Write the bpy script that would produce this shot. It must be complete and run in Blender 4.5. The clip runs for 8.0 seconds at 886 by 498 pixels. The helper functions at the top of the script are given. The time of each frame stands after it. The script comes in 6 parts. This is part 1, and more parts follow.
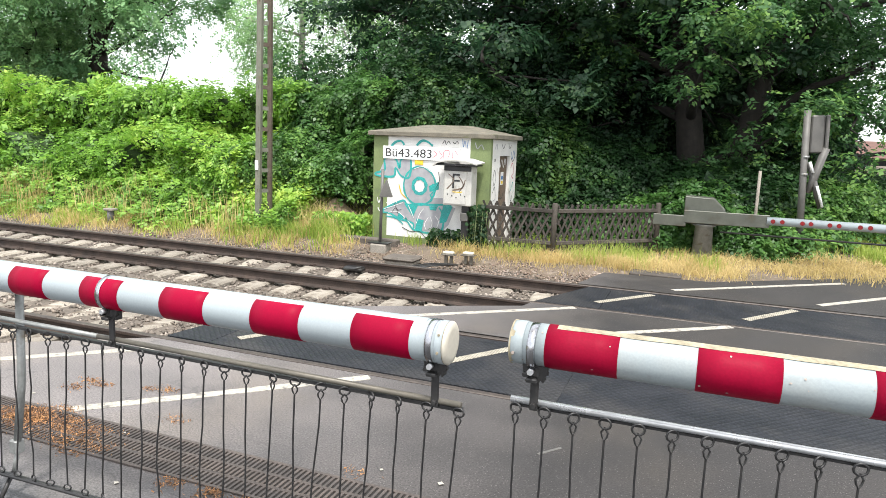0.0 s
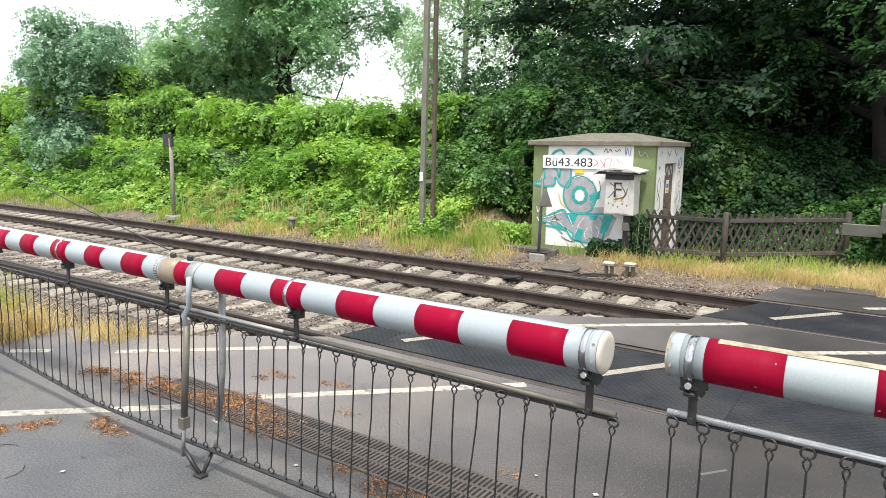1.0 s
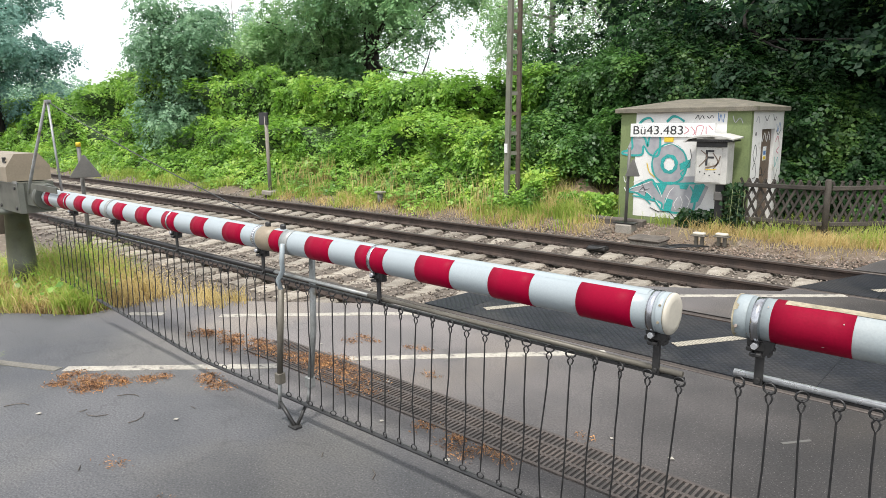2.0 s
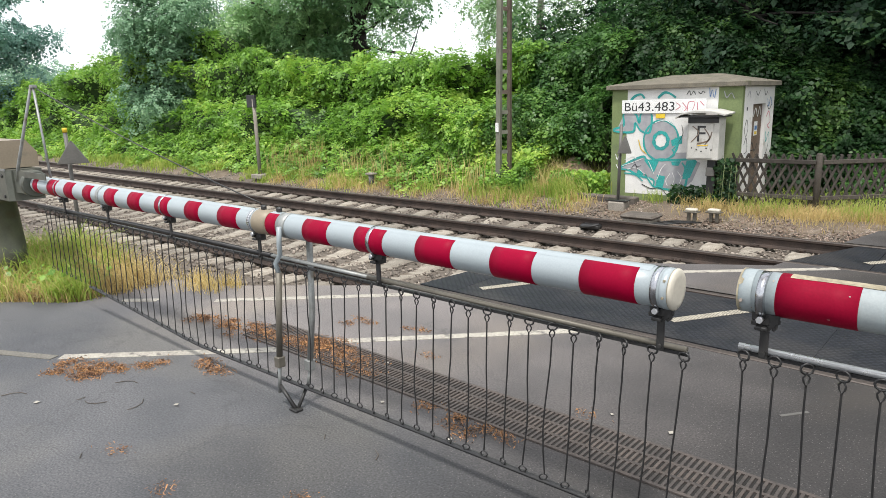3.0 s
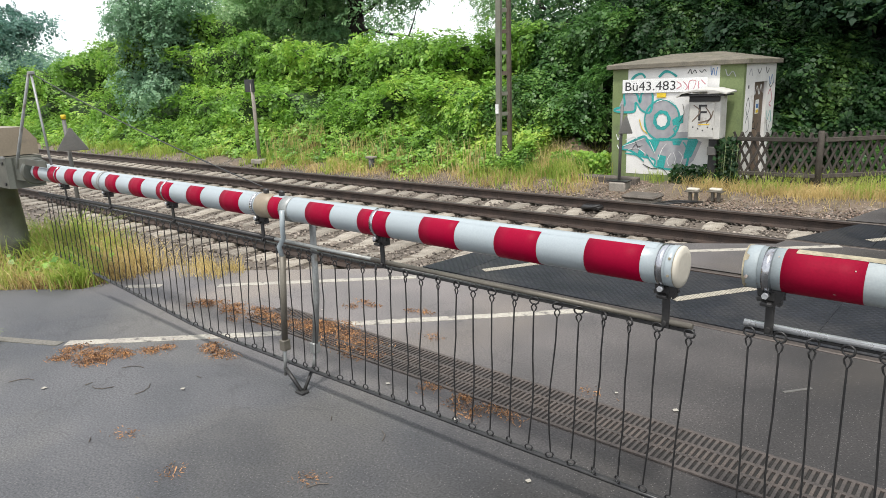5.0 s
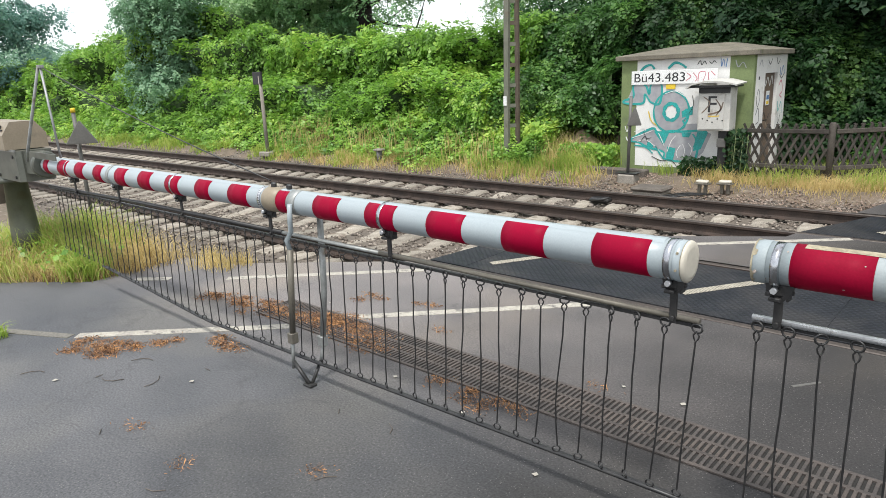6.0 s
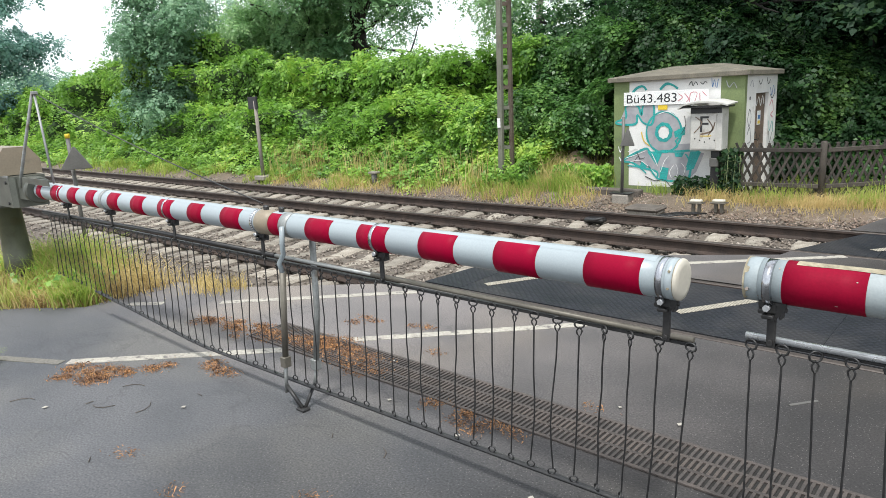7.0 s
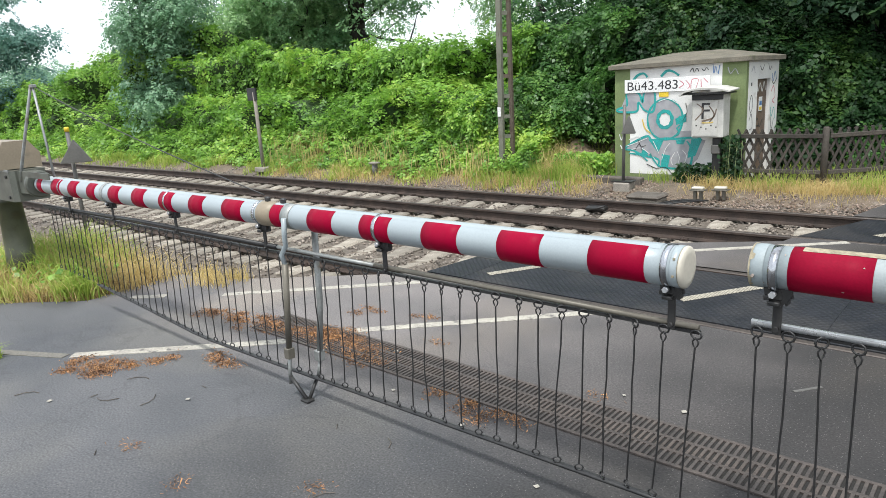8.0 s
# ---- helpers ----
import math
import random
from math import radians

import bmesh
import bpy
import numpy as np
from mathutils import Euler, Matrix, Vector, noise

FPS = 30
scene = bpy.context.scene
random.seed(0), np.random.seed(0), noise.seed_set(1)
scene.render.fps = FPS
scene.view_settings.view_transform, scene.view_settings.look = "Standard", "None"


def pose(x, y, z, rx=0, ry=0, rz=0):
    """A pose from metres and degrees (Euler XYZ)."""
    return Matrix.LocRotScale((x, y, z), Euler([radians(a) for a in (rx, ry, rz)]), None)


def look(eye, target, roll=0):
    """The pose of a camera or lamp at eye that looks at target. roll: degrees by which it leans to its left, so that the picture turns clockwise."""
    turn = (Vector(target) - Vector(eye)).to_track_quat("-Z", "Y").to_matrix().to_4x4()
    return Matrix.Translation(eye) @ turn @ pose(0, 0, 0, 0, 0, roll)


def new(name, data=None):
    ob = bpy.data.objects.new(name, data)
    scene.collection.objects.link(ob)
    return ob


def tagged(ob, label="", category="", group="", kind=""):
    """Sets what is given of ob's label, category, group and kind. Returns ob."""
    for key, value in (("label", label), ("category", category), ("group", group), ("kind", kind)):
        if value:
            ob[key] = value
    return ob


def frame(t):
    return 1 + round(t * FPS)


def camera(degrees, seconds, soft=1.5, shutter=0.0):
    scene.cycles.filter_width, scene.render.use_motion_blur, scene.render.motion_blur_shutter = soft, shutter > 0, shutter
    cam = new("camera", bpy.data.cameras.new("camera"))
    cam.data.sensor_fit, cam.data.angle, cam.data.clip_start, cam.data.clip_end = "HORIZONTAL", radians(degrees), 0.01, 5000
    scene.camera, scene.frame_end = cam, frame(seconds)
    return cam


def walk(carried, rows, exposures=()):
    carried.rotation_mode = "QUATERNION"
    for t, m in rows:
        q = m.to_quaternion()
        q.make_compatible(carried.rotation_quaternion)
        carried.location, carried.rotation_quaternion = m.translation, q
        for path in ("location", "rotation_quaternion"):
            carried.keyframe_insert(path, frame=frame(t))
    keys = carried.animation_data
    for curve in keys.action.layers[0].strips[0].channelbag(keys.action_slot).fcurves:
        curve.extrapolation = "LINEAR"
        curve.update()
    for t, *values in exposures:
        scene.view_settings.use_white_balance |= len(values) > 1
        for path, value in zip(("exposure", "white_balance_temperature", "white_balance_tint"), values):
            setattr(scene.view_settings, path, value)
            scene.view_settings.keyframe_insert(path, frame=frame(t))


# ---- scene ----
cam = camera(67.2, 8.0, soft=0.4)
PATH = [
    (0, (0.91, -8.752, 2.103), (0.207, -6.906, 1.787), 2.1),
    (0.5, (0.979, -8.795, 2.103), (-0.022, -7.089, 1.799), 1.0),
    (1, (0.97, -8.849, 2.124), (-0.154, -7.222, 1.823), 0.7),
    (1.5, (1.024, -8.894, 2.123), (-0.118, -7.286, 1.791), 0.5),
    (2, (1.121, -8.928, 2.11), (-0.201, -7.475, 1.731), -0.8),
    (2.2, (1.132, -8.974, 2.116), (-0.202, -7.541, 1.706), -0.9),
    (3.3, (1.04, -8.942, 2.1), (-0.246, -7.474, 1.664), -1.8),
    (3.5, (1.03, -8.963, 2.107), (-0.27, -7.505, 1.676), -1.9),
    (4, (1.031, -8.986, 2.101), (-0.288, -7.551, 1.655), -1.9),
    (4.5, (1.044, -8.985, 2.096), (-0.27, -7.556, 1.615), -2.6),
    (4.7, (1.052, -8.973, 2.089), (-0.24, -7.524, 1.609), -2.4),
    (5.8, (1.062, -8.958, 2.102), (-0.225, -7.511, 1.602), -2.6),
    (6, (1.06, -8.957, 2.101), (-0.244, -7.527, 1.595), -2.6),
    (6.5, (1.069, -8.955, 2.098), (-0.27, -7.539, 1.648), -3.7),
    (7, (1.069, -8.932, 2.09), (-0.235, -7.482, 1.648), -3.1),
    (7.5, (1.066, -8.931, 2.095), (-0.202, -7.452, 1.644), -3.7),
    (8, (1.053, -8.931, 2.087), (-0.25, -7.489, 1.616), -3.7),
]
walk(cam, [(t, look(e, g, r)) for t, e, g, r in PATH], exposures=((0.0, 0.94, 6500, 10), (0.5, 0.87, 6500, 10), (1.0, 0.74, 6500, 10), (2.0, 0.53, 6500, 10), (3.5, 0.4, 6500, 10), (4.7, 0.38, 6500, 10), (6.0, 0.4, 6400, 9), (8.0, 0.46, 6250, 8)))

# ---- world and light ----
SUN_EL, SUN_AZ = 66.0, 152.0   # degrees; azimuth clockwise from +Y
world = bpy.data.worlds.new("sky")
scene.world = world
world.use_nodes = True
wn, wl = world.node_tree.nodes, world.node_tree.links
sky = wn.new("ShaderNodeTexSky")
sky.sky_type = "NISHITA"
sky.sun_disc = False
sky.sun_elevation, sky.sun_rotation = radians(SUN_EL), radians(SUN_AZ)
sky.dust_density, sky.air_density, sky.ozone_density = 4.0, 1.0, 0.6
cloud = wn.new("ShaderNodeTexNoise")
cloud.inputs["Scale"].default_value, cloud.inputs["Detail"].default_value = 2.2, 5.0
cramp = wn.new("ShaderNodeValToRGB")
cramp.color_ramp.elements[0].position, cramp.color_ramp.elements[0].color = 0.3, (0.62, 0.62, 0.62, 1)
cramp.color_ramp.elements[1].position, cramp.color_ramp.elements[1].color = 0.62, (0.9, 0.9, 0.9, 1)
veil = wn.new("ShaderNodeMix")
veil.data_type = "RGBA"
veil.inputs["B"].default_value = (9.6, 9.9, 10.3, 1)
wl.new(cloud.outputs["Fac"], cramp.inputs["Fac"])
wl.new(cramp.outputs["Color"], veil.inputs["Factor"])
wl.new(sky.outputs["Color"], veil.inputs["A"])
wl.new(veil.outputs["Result"], wn["Background"].inputs["Color"])
wn["Background"].inputs["Strength"].default_value = 0.13

sun = new("sun", bpy.data.lights.new("sun", "SUN"))
sun.data.energy, sun.data.angle, sun.data.color = 2.9, radians(6.0), (1.0, 0.97, 0.92)
_d = Vector((math.sin(radians(SUN_AZ)) * math.cos(radians(SUN_EL)), math.cos(radians(SUN_AZ)) * math.cos(radians(SUN_EL)), math.sin(radians(SUN_EL))))
sun.matrix_world = look(_d * 50, (0, 0, 0))

rng = np.random.default_rng(7)


# ---- materials ----
def material(name, c1, c2, scale=8.0, fine=90.0, rough=0.7, metal=0.0, bump=0.15, c3=None, patch=0.6, island=False, obj_random=0.0, spec=0.5, dirt=None, grain=0.3):
    """Two colours mixed by a coarse and a fine noise, with relief; c3: a third colour in large patches."""
    m = bpy.data.materials.new(name)
    m.use_nodes = True
    n, l = m.node_tree.nodes, m.node_tree.links
    b = n["Principled BSDF"]
    b.inputs["Roughness"].default_value, b.inputs["Metallic"].default_value = rough, metal
    b.inputs["Specular IOR Level"].default_value = spec
    co = n.new("ShaderNodeTexCoord")

    def noise_at(s, detail=4.0):
        t = n.new("ShaderNodeTexNoise")
        t.inputs["Scale"].default_value, t.inputs["Detail"].default_value = s, detail
        l.new(co.outputs["Object"], t.inputs["Vector"])
        return t.outputs["Fac"]

    def ramp(v, lo, hi):
        r = n.new("ShaderNodeMapRange")
        r.inputs["From Min"].default_value, r.inputs["From Max"].default_value = lo, hi
        l.new(v, r.inputs["Value"])
        return r.outputs["Result"]

    def mix(fac, a, bb):
        x = n.new("ShaderNodeMix")
        x.data_type = "RGBA"
        l.new(fac, x.inputs["Factor"])
        for sock, v in (("A", a), ("B", bb)):
            if isinstance(v, tuple):
                x.inputs[sock].default_value = (*v, 1)
            else:
                l.new(v, x.inputs[sock])
        return x.outputs["Result"]

    f1, f2 = noise_at(scale), noise_at(fine, 3.0)
    col = mix(ramp(f1, 0.35, 0.65), c1, c2)
    k = n.new("ShaderNodeHueSaturation")
    vv = n.new("ShaderNodeMapRange")
    vv.inputs["From Min"].default_value, vv.inputs["From Max"].default_value = 0.25, 0.75
    vv.inputs["To Min"].default_value, vv.inputs["To Max"].default_value = 1 - grain, 1 + grain
    l.new(f2, vv.inputs["Value"])
    l.new(vv.outputs["Result"], k.inputs["Value"])
    if c3:
        col = mix(ramp(noise_at(patch, 5.0), 0.48, 0.62), col, c3)
    if dirt:
        col = mix(ramp(noise_at(dirt[1], 6.0), dirt[2], dirt[2] + 0.12), col, dirt[0])
    if island or obj_random:
        g = n.new("ShaderNodeNewGeometry") if island else n.new("ShaderNodeObjectInfo")
        h = n.new("ShaderNodeHueSaturation")
        a = n.new("ShaderNodeMapRange")
        w = obj_random or 0.4
        a.inputs["To Min"].default_value, a.inputs["To Max"].default_value = 1 - w, 1 + w
        l.new(g.outputs["Random Per Island" if island else "Random"], a.inputs["Value"])
        l.new(a.outputs["Result"], h.inputs["Value"])
        l.new(col, h.inputs["Color"])
        col = h.outputs["Color"]
    l.new(col, k.inputs["Color"])
    l.new(k.outputs["Color"], b.inputs["Base Color"])
    rr = n.new("ShaderNodeMapRange")
    rr.inputs["To Min"].default_value, rr.inputs["To Max"].default_value = max(0.05, rough - 0.12), min(1, rough + 0.12)
    l.new(f1, rr.inputs["Value"])
    l.new(rr.outputs["Result"], b.inputs["Roughness"])
    if bump:
        bp = n.new("ShaderNodeBump")
        bp.inputs["Strength"].default_value, bp.inputs["Distance"].default_value = bump, 0.01
        l.new(f2, bp.inputs["Height"])
        l.new(bp.outputs["Normal"], b.inputs["Normal"])
    return m


def leaf_material(name, dark, light, yellow, vary=0.5, gloss=0.45):
    """Leaves: each its own green, some yellower, with light passing through."""
    m = bpy.data.materials.new(name)
    m.use_nodes = True
    n, l = m.node_tree.nodes, m.node_tree.links
    b, out = n["Principled BSDF"], n["Material Output"]
    geo, co = n.new("ShaderNodeNewGeometry"), n.new("ShaderNodeTexCoord")
    big = n.new("ShaderNodeTexNoise")
    big.inputs["Scale"].default_value, big.inputs["Detail"].default_value = 0.35, 3.0
    l.new(co.outputs["Object"], big.inputs["Vector"])
    r = n.new("ShaderNodeValToRGB")
    e = r.color_ramp.elements
    e[0].color, e[1].color = (*dark, 1), (*yellow, 1)
    e[0].position, e[1].position = 0.1, 0.95
    e.new(0.6).color = (*light, 1)
    a = n.new("ShaderNodeMath")
    a.operation = "MULTIPLY_ADD"
    a.inputs[1].default_value = vary * 0.6
    mid = n.new("ShaderNodeTexNoise")
    mid.inputs["Scale"].default_value, mid.inputs["Detail"].default_value = 1.7, 2.0
    l.new(co.outputs["Object"], mid.inputs["Vector"])
    both = n.new("ShaderNodeMath")
    both.operation = "ADD"
    l.new(big.outputs["Fac"], both.inputs[0])
    l.new(mid.outputs["Fac"], both.inputs[1])
    s = n.new("ShaderNodeMapRange")
    s.inputs["From Min"].default_value, s.inputs["From Max"].default_value = 0.68, 1.32
    s.inputs["To Min"].default_value, s.inputs["To Max"].default_value = -0.02, 1.0 - vary * 0.6 + 0.02
    l.new(both.outputs["Value"], s.inputs["Value"])
    l.new(geo.outputs["Random Per Island"], a.inputs[0])
    l.new(s.outputs["Result"], a.inputs[2])
    l.new(a.outputs["Value"], r.inputs["Fac"])
    l.new(r.outputs["Color"], b.inputs["Base Color"])
    b.inputs["Roughness"].default_value = gloss
    t = n.new("ShaderNodeBsdfTranslucent")
    l.new(r.outputs["Color"], t.inputs["Color"])
    x = n.new("ShaderNodeMixShader")
    x.inputs["Fac"].default_value = 0.45
    l.new(b.outputs["BSDF"], x.inputs[1])
    l.new(t.outputs["BSDF"], x.inputs[2])
    l.new(x.outputs["Shader"], out.inputs["Surface"])
    return m


def asphalt_material(name):
    """Rolled asphalt: binder and pale chippings, dusty and bluish worn areas, cracks; darker towards +x."""
    m = material(name, (0.043, 0.0438, 0.0468), (0.058, 0.058, 0.0608), 1.6, 75.0, 0.72, 0, 0.32, c3=(0.067, 0.0645, 0.0615), patch=0.5, dirt=((0.037, 0.0385, 0.0425), 0.45, 0.55), grain=0.55)
    n, l = m.node_tree.nodes, m.node_tree.links
    b = n["Principled BSDF"]
    old = b.inputs["Base Color"].links[0].from_socket
    co = n.new("ShaderNodeTexCoord")
    v = n.new("ShaderNodeTexVoronoi")
    v.inputs["Scale"].default_value = 85.0
    l.new(co.outputs["Object"], v.inputs["Vector"])
    r = n.new("ShaderNodeValToRGB")
    r.color_ramp.elements[0].position, r.color_ramp.elements[0].color = 0.12, (1, 1, 1, 1)
    r.color_ramp.elements[1].position, r.color_ramp.elements[1].color = 0.3, (0, 0, 0, 1)
    l.new(v.outputs["Distance"], r.inputs["Fac"])
    sel = n.new("ShaderNodeMath")
    sel.operation = "GREATER_THAN"
    sel.inputs[1].default_value = 0.7
    l.new(v.outputs["Color"], sel.inputs[0])
    mul = n.new("ShaderNodeMath")
    mul.operation = "MULTIPLY"
    l.new(r.outputs["Color"], mul.inputs[0])
    l.new(sel.outputs["Value"], mul.inputs[1])
    x = n.new("ShaderNodeMix")
    x.data_type = "RGBA"
    x.inputs["B"].default_value = (0.17, 0.16, 0.15, 1)
    l.new(mul.outputs["Value"], x.inputs["Factor"])
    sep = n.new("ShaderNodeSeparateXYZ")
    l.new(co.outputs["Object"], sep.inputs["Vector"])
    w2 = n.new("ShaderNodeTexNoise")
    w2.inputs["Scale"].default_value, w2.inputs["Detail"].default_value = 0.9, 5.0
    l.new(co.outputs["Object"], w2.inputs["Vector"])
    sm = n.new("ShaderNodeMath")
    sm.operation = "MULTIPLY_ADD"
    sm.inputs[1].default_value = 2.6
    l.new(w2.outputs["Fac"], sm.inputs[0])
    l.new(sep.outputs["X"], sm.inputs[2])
    # Value ramp along x, roughened by noise: brighter left, darker right.
    x_tone = n.new("ShaderNodeMapRange")
    x_tone.inputs["From Min"].default_value, x_tone.inputs["From Max"].default_value = -2.2, 1.5
    x_tone.inputs["To Min"].default_value, x_tone.inputs["To Max"].default_value = 1.6, 0.28
    l.new(sm.outputs["Value"], x_tone.inputs["Value"])
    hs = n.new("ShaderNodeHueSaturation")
    l.new(x_tone.outputs["Result"], hs.inputs["Value"])
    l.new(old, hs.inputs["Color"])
    rail_dust = n.new("ShaderNodeMapRange")
    rail_dust.inputs["From Min"].default_value, rail_dust.inputs["From Max"].default_value = -5.95, -5.2
    rail_dust.inputs["To Min"].default_value, rail_dust.inputs["To Max"].default_value = 0.0, 0.6
    jag = n.new("ShaderNodeMath")
    jag.operation = "MULTIPLY_ADD"
    jag.inputs[1].default_value = 0.9
    l.new(w2.outputs["Fac"], jag.inputs[0])
    l.new(sep.outputs["Y"], jag.inputs[2])
    l.new(jag.outputs["Value"], rail_dust.inputs["Value"])
    rusty = n.new("ShaderNodeMix")
    rusty.data_type, rusty.blend_type = "RGBA", "MULTIPLY"
    rusty.inputs["B"].default_value = (2.35, 2.05, 1.82, 1)
    rusty.clamp_result = False
    l.new(rail_dust.outputs["Result"], rusty.inputs["Factor"])
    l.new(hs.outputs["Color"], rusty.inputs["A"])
    l.new(rusty.outputs["Result"], x.inputs["A"])
    e = n.new("ShaderNodeTexVoronoi")
    e.feature, e.inputs["Scale"].default_value = "DISTANCE_TO_EDGE", 0.55
    wob = n.new("ShaderNodeTexNoise")
    wob.inputs["Scale"].default_value, wob.inputs["Detail"].default_value = 3.0, 5.0
    l.new(co.outputs["Object"], wob.inputs["Vector"])
    add = n.new("ShaderNodeVectorMath")
    add.operation = "MULTIPLY_ADD"
    add.inputs[1].default_value = (0.5, 0.5, 0.5)
    l.new(wob.outputs["Color"], add.inputs[0])
    l.new(co.outputs["Object"], add.inputs[2])
    l.new(add.outputs["Vector"], e.inputs["Vector"])
    cr = n.new("ShaderNodeMapRange")
    cr.inputs["From Min"].default_value, cr.inputs["From Max"].default_value = 0.0, 0.006
    cr.inputs["To Min"].default_value, cr.inputs["To Max"].default_value = 0.35, 0.0
    l.new(e.outputs["Distance"], cr.inputs["Value"])
    y = n.new("ShaderNodeMix")
    y.data_type = "RGBA"
    y.inputs["B"].default_value = (0.03, 0.03, 0.03, 1)
    l.new(cr.outputs["Result"], y.inputs["Factor"])
    l.new(x.outputs["Result"], y.inputs["A"])
    l.new(y.outputs["Result"], b.inputs["Base Color"])
    return m


def tread_material(name):
    """Black rubber with a small raised tread."""
    m = material(name, (0.012, 0.014, 0.018), (0.019, 0.021, 0.026), 3.0, 60.0, 0.62, 0, 0.1, c3=(0.03, 0.03, 0.032), patch=1.1, spec=0.28)
    n, l = m.node_tree.nodes, m.node_tree.links
    co, ch = n.new("ShaderNodeTexCoord"), n.new("ShaderNodeTexVoronoi")
    mp = n.new("ShaderNodeMapping")
    mp.inputs["Rotation"].default_value = (0, 0, radians(45))
    ch.distance, ch.inputs["Scale"].default_value, ch.inputs["Randomness"].default_value = "CHEBYCHEV", 19.0, 0.0
    l.new(co.outputs["Object"], mp.inputs["Vector"])
    l.new(mp.outputs["Vector"], ch.inputs["Vector"])
    b = n["Principled BSDF"]
    # Tone follows the tread: knob tops lighter, grooves between them darker.
    groove_tone = n.new("ShaderNodeMapRange")
    groove_tone.inputs["From Min"].default_value, groove_tone.inputs["From Max"].default_value = 0.2, 0.46
    groove_tone.inputs["To Min"].default_value, groove_tone.inputs["To Max"].default_value = 1.12, 0.74
    l.new(ch.outputs["Distance"], groove_tone.inputs["Value"])
    hv = n.new("ShaderNodeHueSaturation")
    l.new(b.inputs["Base Color"].links[0].from_socket, hv.inputs["Color"])
    l.new(groove_tone.outputs["Result"], hv.inputs["Value"])
    l.new(hv.outputs["Color"], b.inputs["Base Color"])
    bp = n.new("ShaderNodeBump")
    bp.inputs["Strength"].default_value, bp.inputs["Distance"].default_value = 1.0, 0.012
    l.new(ch.outputs["Distance"], bp.inputs["Height"])
    l.new(bp.outputs["Normal"], n["Principled BSDF"].inputs["Normal"])
    return m


def studded(m, scale=40.0, dark=0.3):
    """Lays the raised dots of the rubber deck into a paint: the colour is darker between them."""
    n, l = m.node_tree.nodes, m.node_tree.links
    b = n["Principled BSDF"]
    co, ch = n.new("ShaderNodeTexCoord"), n.new("ShaderNodeTexVoronoi")
    ch.distance, ch.inputs["Scale"].default_value, ch.inputs["Randomness"].default_value = "CHEBYCHEV", scale, 0.15
    l.new(co.outputs["Object"], ch.inputs["Vector"])
    groove_tone = n.new("ShaderNodeMapRange")
    groove_tone.inputs["From Min"].default_value, groove_tone.inputs["From Max"].default_value = 0.3, 0.45
    groove_tone.inputs["To Min"].default_value, groove_tone.inputs["To Max"].default_value = 1.0, dark
    l.new(ch.outputs["Distance"], groove_tone.inputs["Value"])
    hv = n.new("ShaderNodeHueSaturation")
    l.new(b.inputs["Base Color"].links[0].from_socket, hv.inputs["Color"])
    l.new(groove_tone.outputs["Result"], hv.inputs["Value"])
    l.new(hv.outputs["Color"], b.inputs["Base Color"])
    return m


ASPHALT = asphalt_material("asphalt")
RUBBER = tread_material("rubber_panel")
PAINT = material("road_paint", (0.37, 0.345, 0.29), (0.29, 0.27, 0.235), 6.0, 60.0, 0.75, 0, 0.3, dirt=((0.13, 0.12, 0.11), 14.0, 0.55))
DECK_PAINT = studded(material("deck_paint", (0.4, 0.365, 0.29), (0.33, 0.3, 0.24), 6.0, 60.0, 0.75, 0, 0.3, dirt=((0.2, 0.18, 0.15), 9.0, 0.58)))
EARTH = material("earth", (0.14, 0.105, 0.075), (0.1, 0.08, 0.055), 2.0, 40.0, 0.95, 0, 0.7, dirt=((0.2, 0.165, 0.13), 6.0, 0.55))
STONE = material("ballast_stone", (0.135, 0.11, 0.088), (0.21, 0.18, 0.152), 3.0, 50.0, 0.9, 0, 0.3, island=True, obj_random=0.6)
GRAVEL = material("verge_gravel", (0.2, 0.14, 0.105), (0.28, 0.22, 0.18), 3.0, 50.0, 0.9, 0, 0.3, island=True, obj_random=0.5)
HEAP = material("dry_earth", (0.3, 0.22, 0.14), (0.22, 0.165, 0.11), 6.0, 40.0, 0.95, 0, 0.6)
BED = material("ballast_bed", (0.085, 0.069, 0.054), (0.13, 0.108, 0.087), 14.0, 40.0, 0.95, 0, 0.9)
SLEEPER = material("sleeper_concrete", (0.21, 0.185, 0.15), (0.285, 0.255, 0.212), 5.0, 60.0, 0.9, 0, 0.35, obj_random=0.25, dirt=((0.11, 0.088, 0.066), 4.0, 0.53))
RUST = material("rail_rust", (0.058, 0.041, 0.033), (0.035, 0.027, 0.023), 4.0, 70.0, 0.75, 0.0, 0.25, spec=0.3)
RAILTOP = material("rail_head", (0.085, 0.07, 0.06), (0.06, 0.05, 0.045), 3.0, 30.0, 0.55, 0.4, 0.03)
RUBBLE_WOOD = material("old_wood", (0.07, 0.058, 0.048), (0.11, 0.095, 0.08), 7.0, 60.0, 0.85, 0, 0.4, obj_random=0.3)
WHITE = material("white_film", (0.29, 0.33, 0.345), (0.265, 0.3, 0.315), 2.0, 130.0, 0.36, 0, 0.03, dirt=((0.22, 0.23, 0.225), 5.0, 0.64), grain=0.06, spec=0.6)
RED = material("red_film", (0.24, 0.001, 0.022), (0.21, 0.001, 0.019), 2.0, 130.0, 0.5, 0, 0.03, dirt=((0.18, 0.008, 0.02), 9.0, 0.7), grain=0.08, spec=0.07)
FENCEW = material("fence_wood", (0.034, 0.028, 0.022), (0.058, 0.05, 0.041), 7.0, 60.0, 0.85, 0, 0.4, obj_random=0.35)
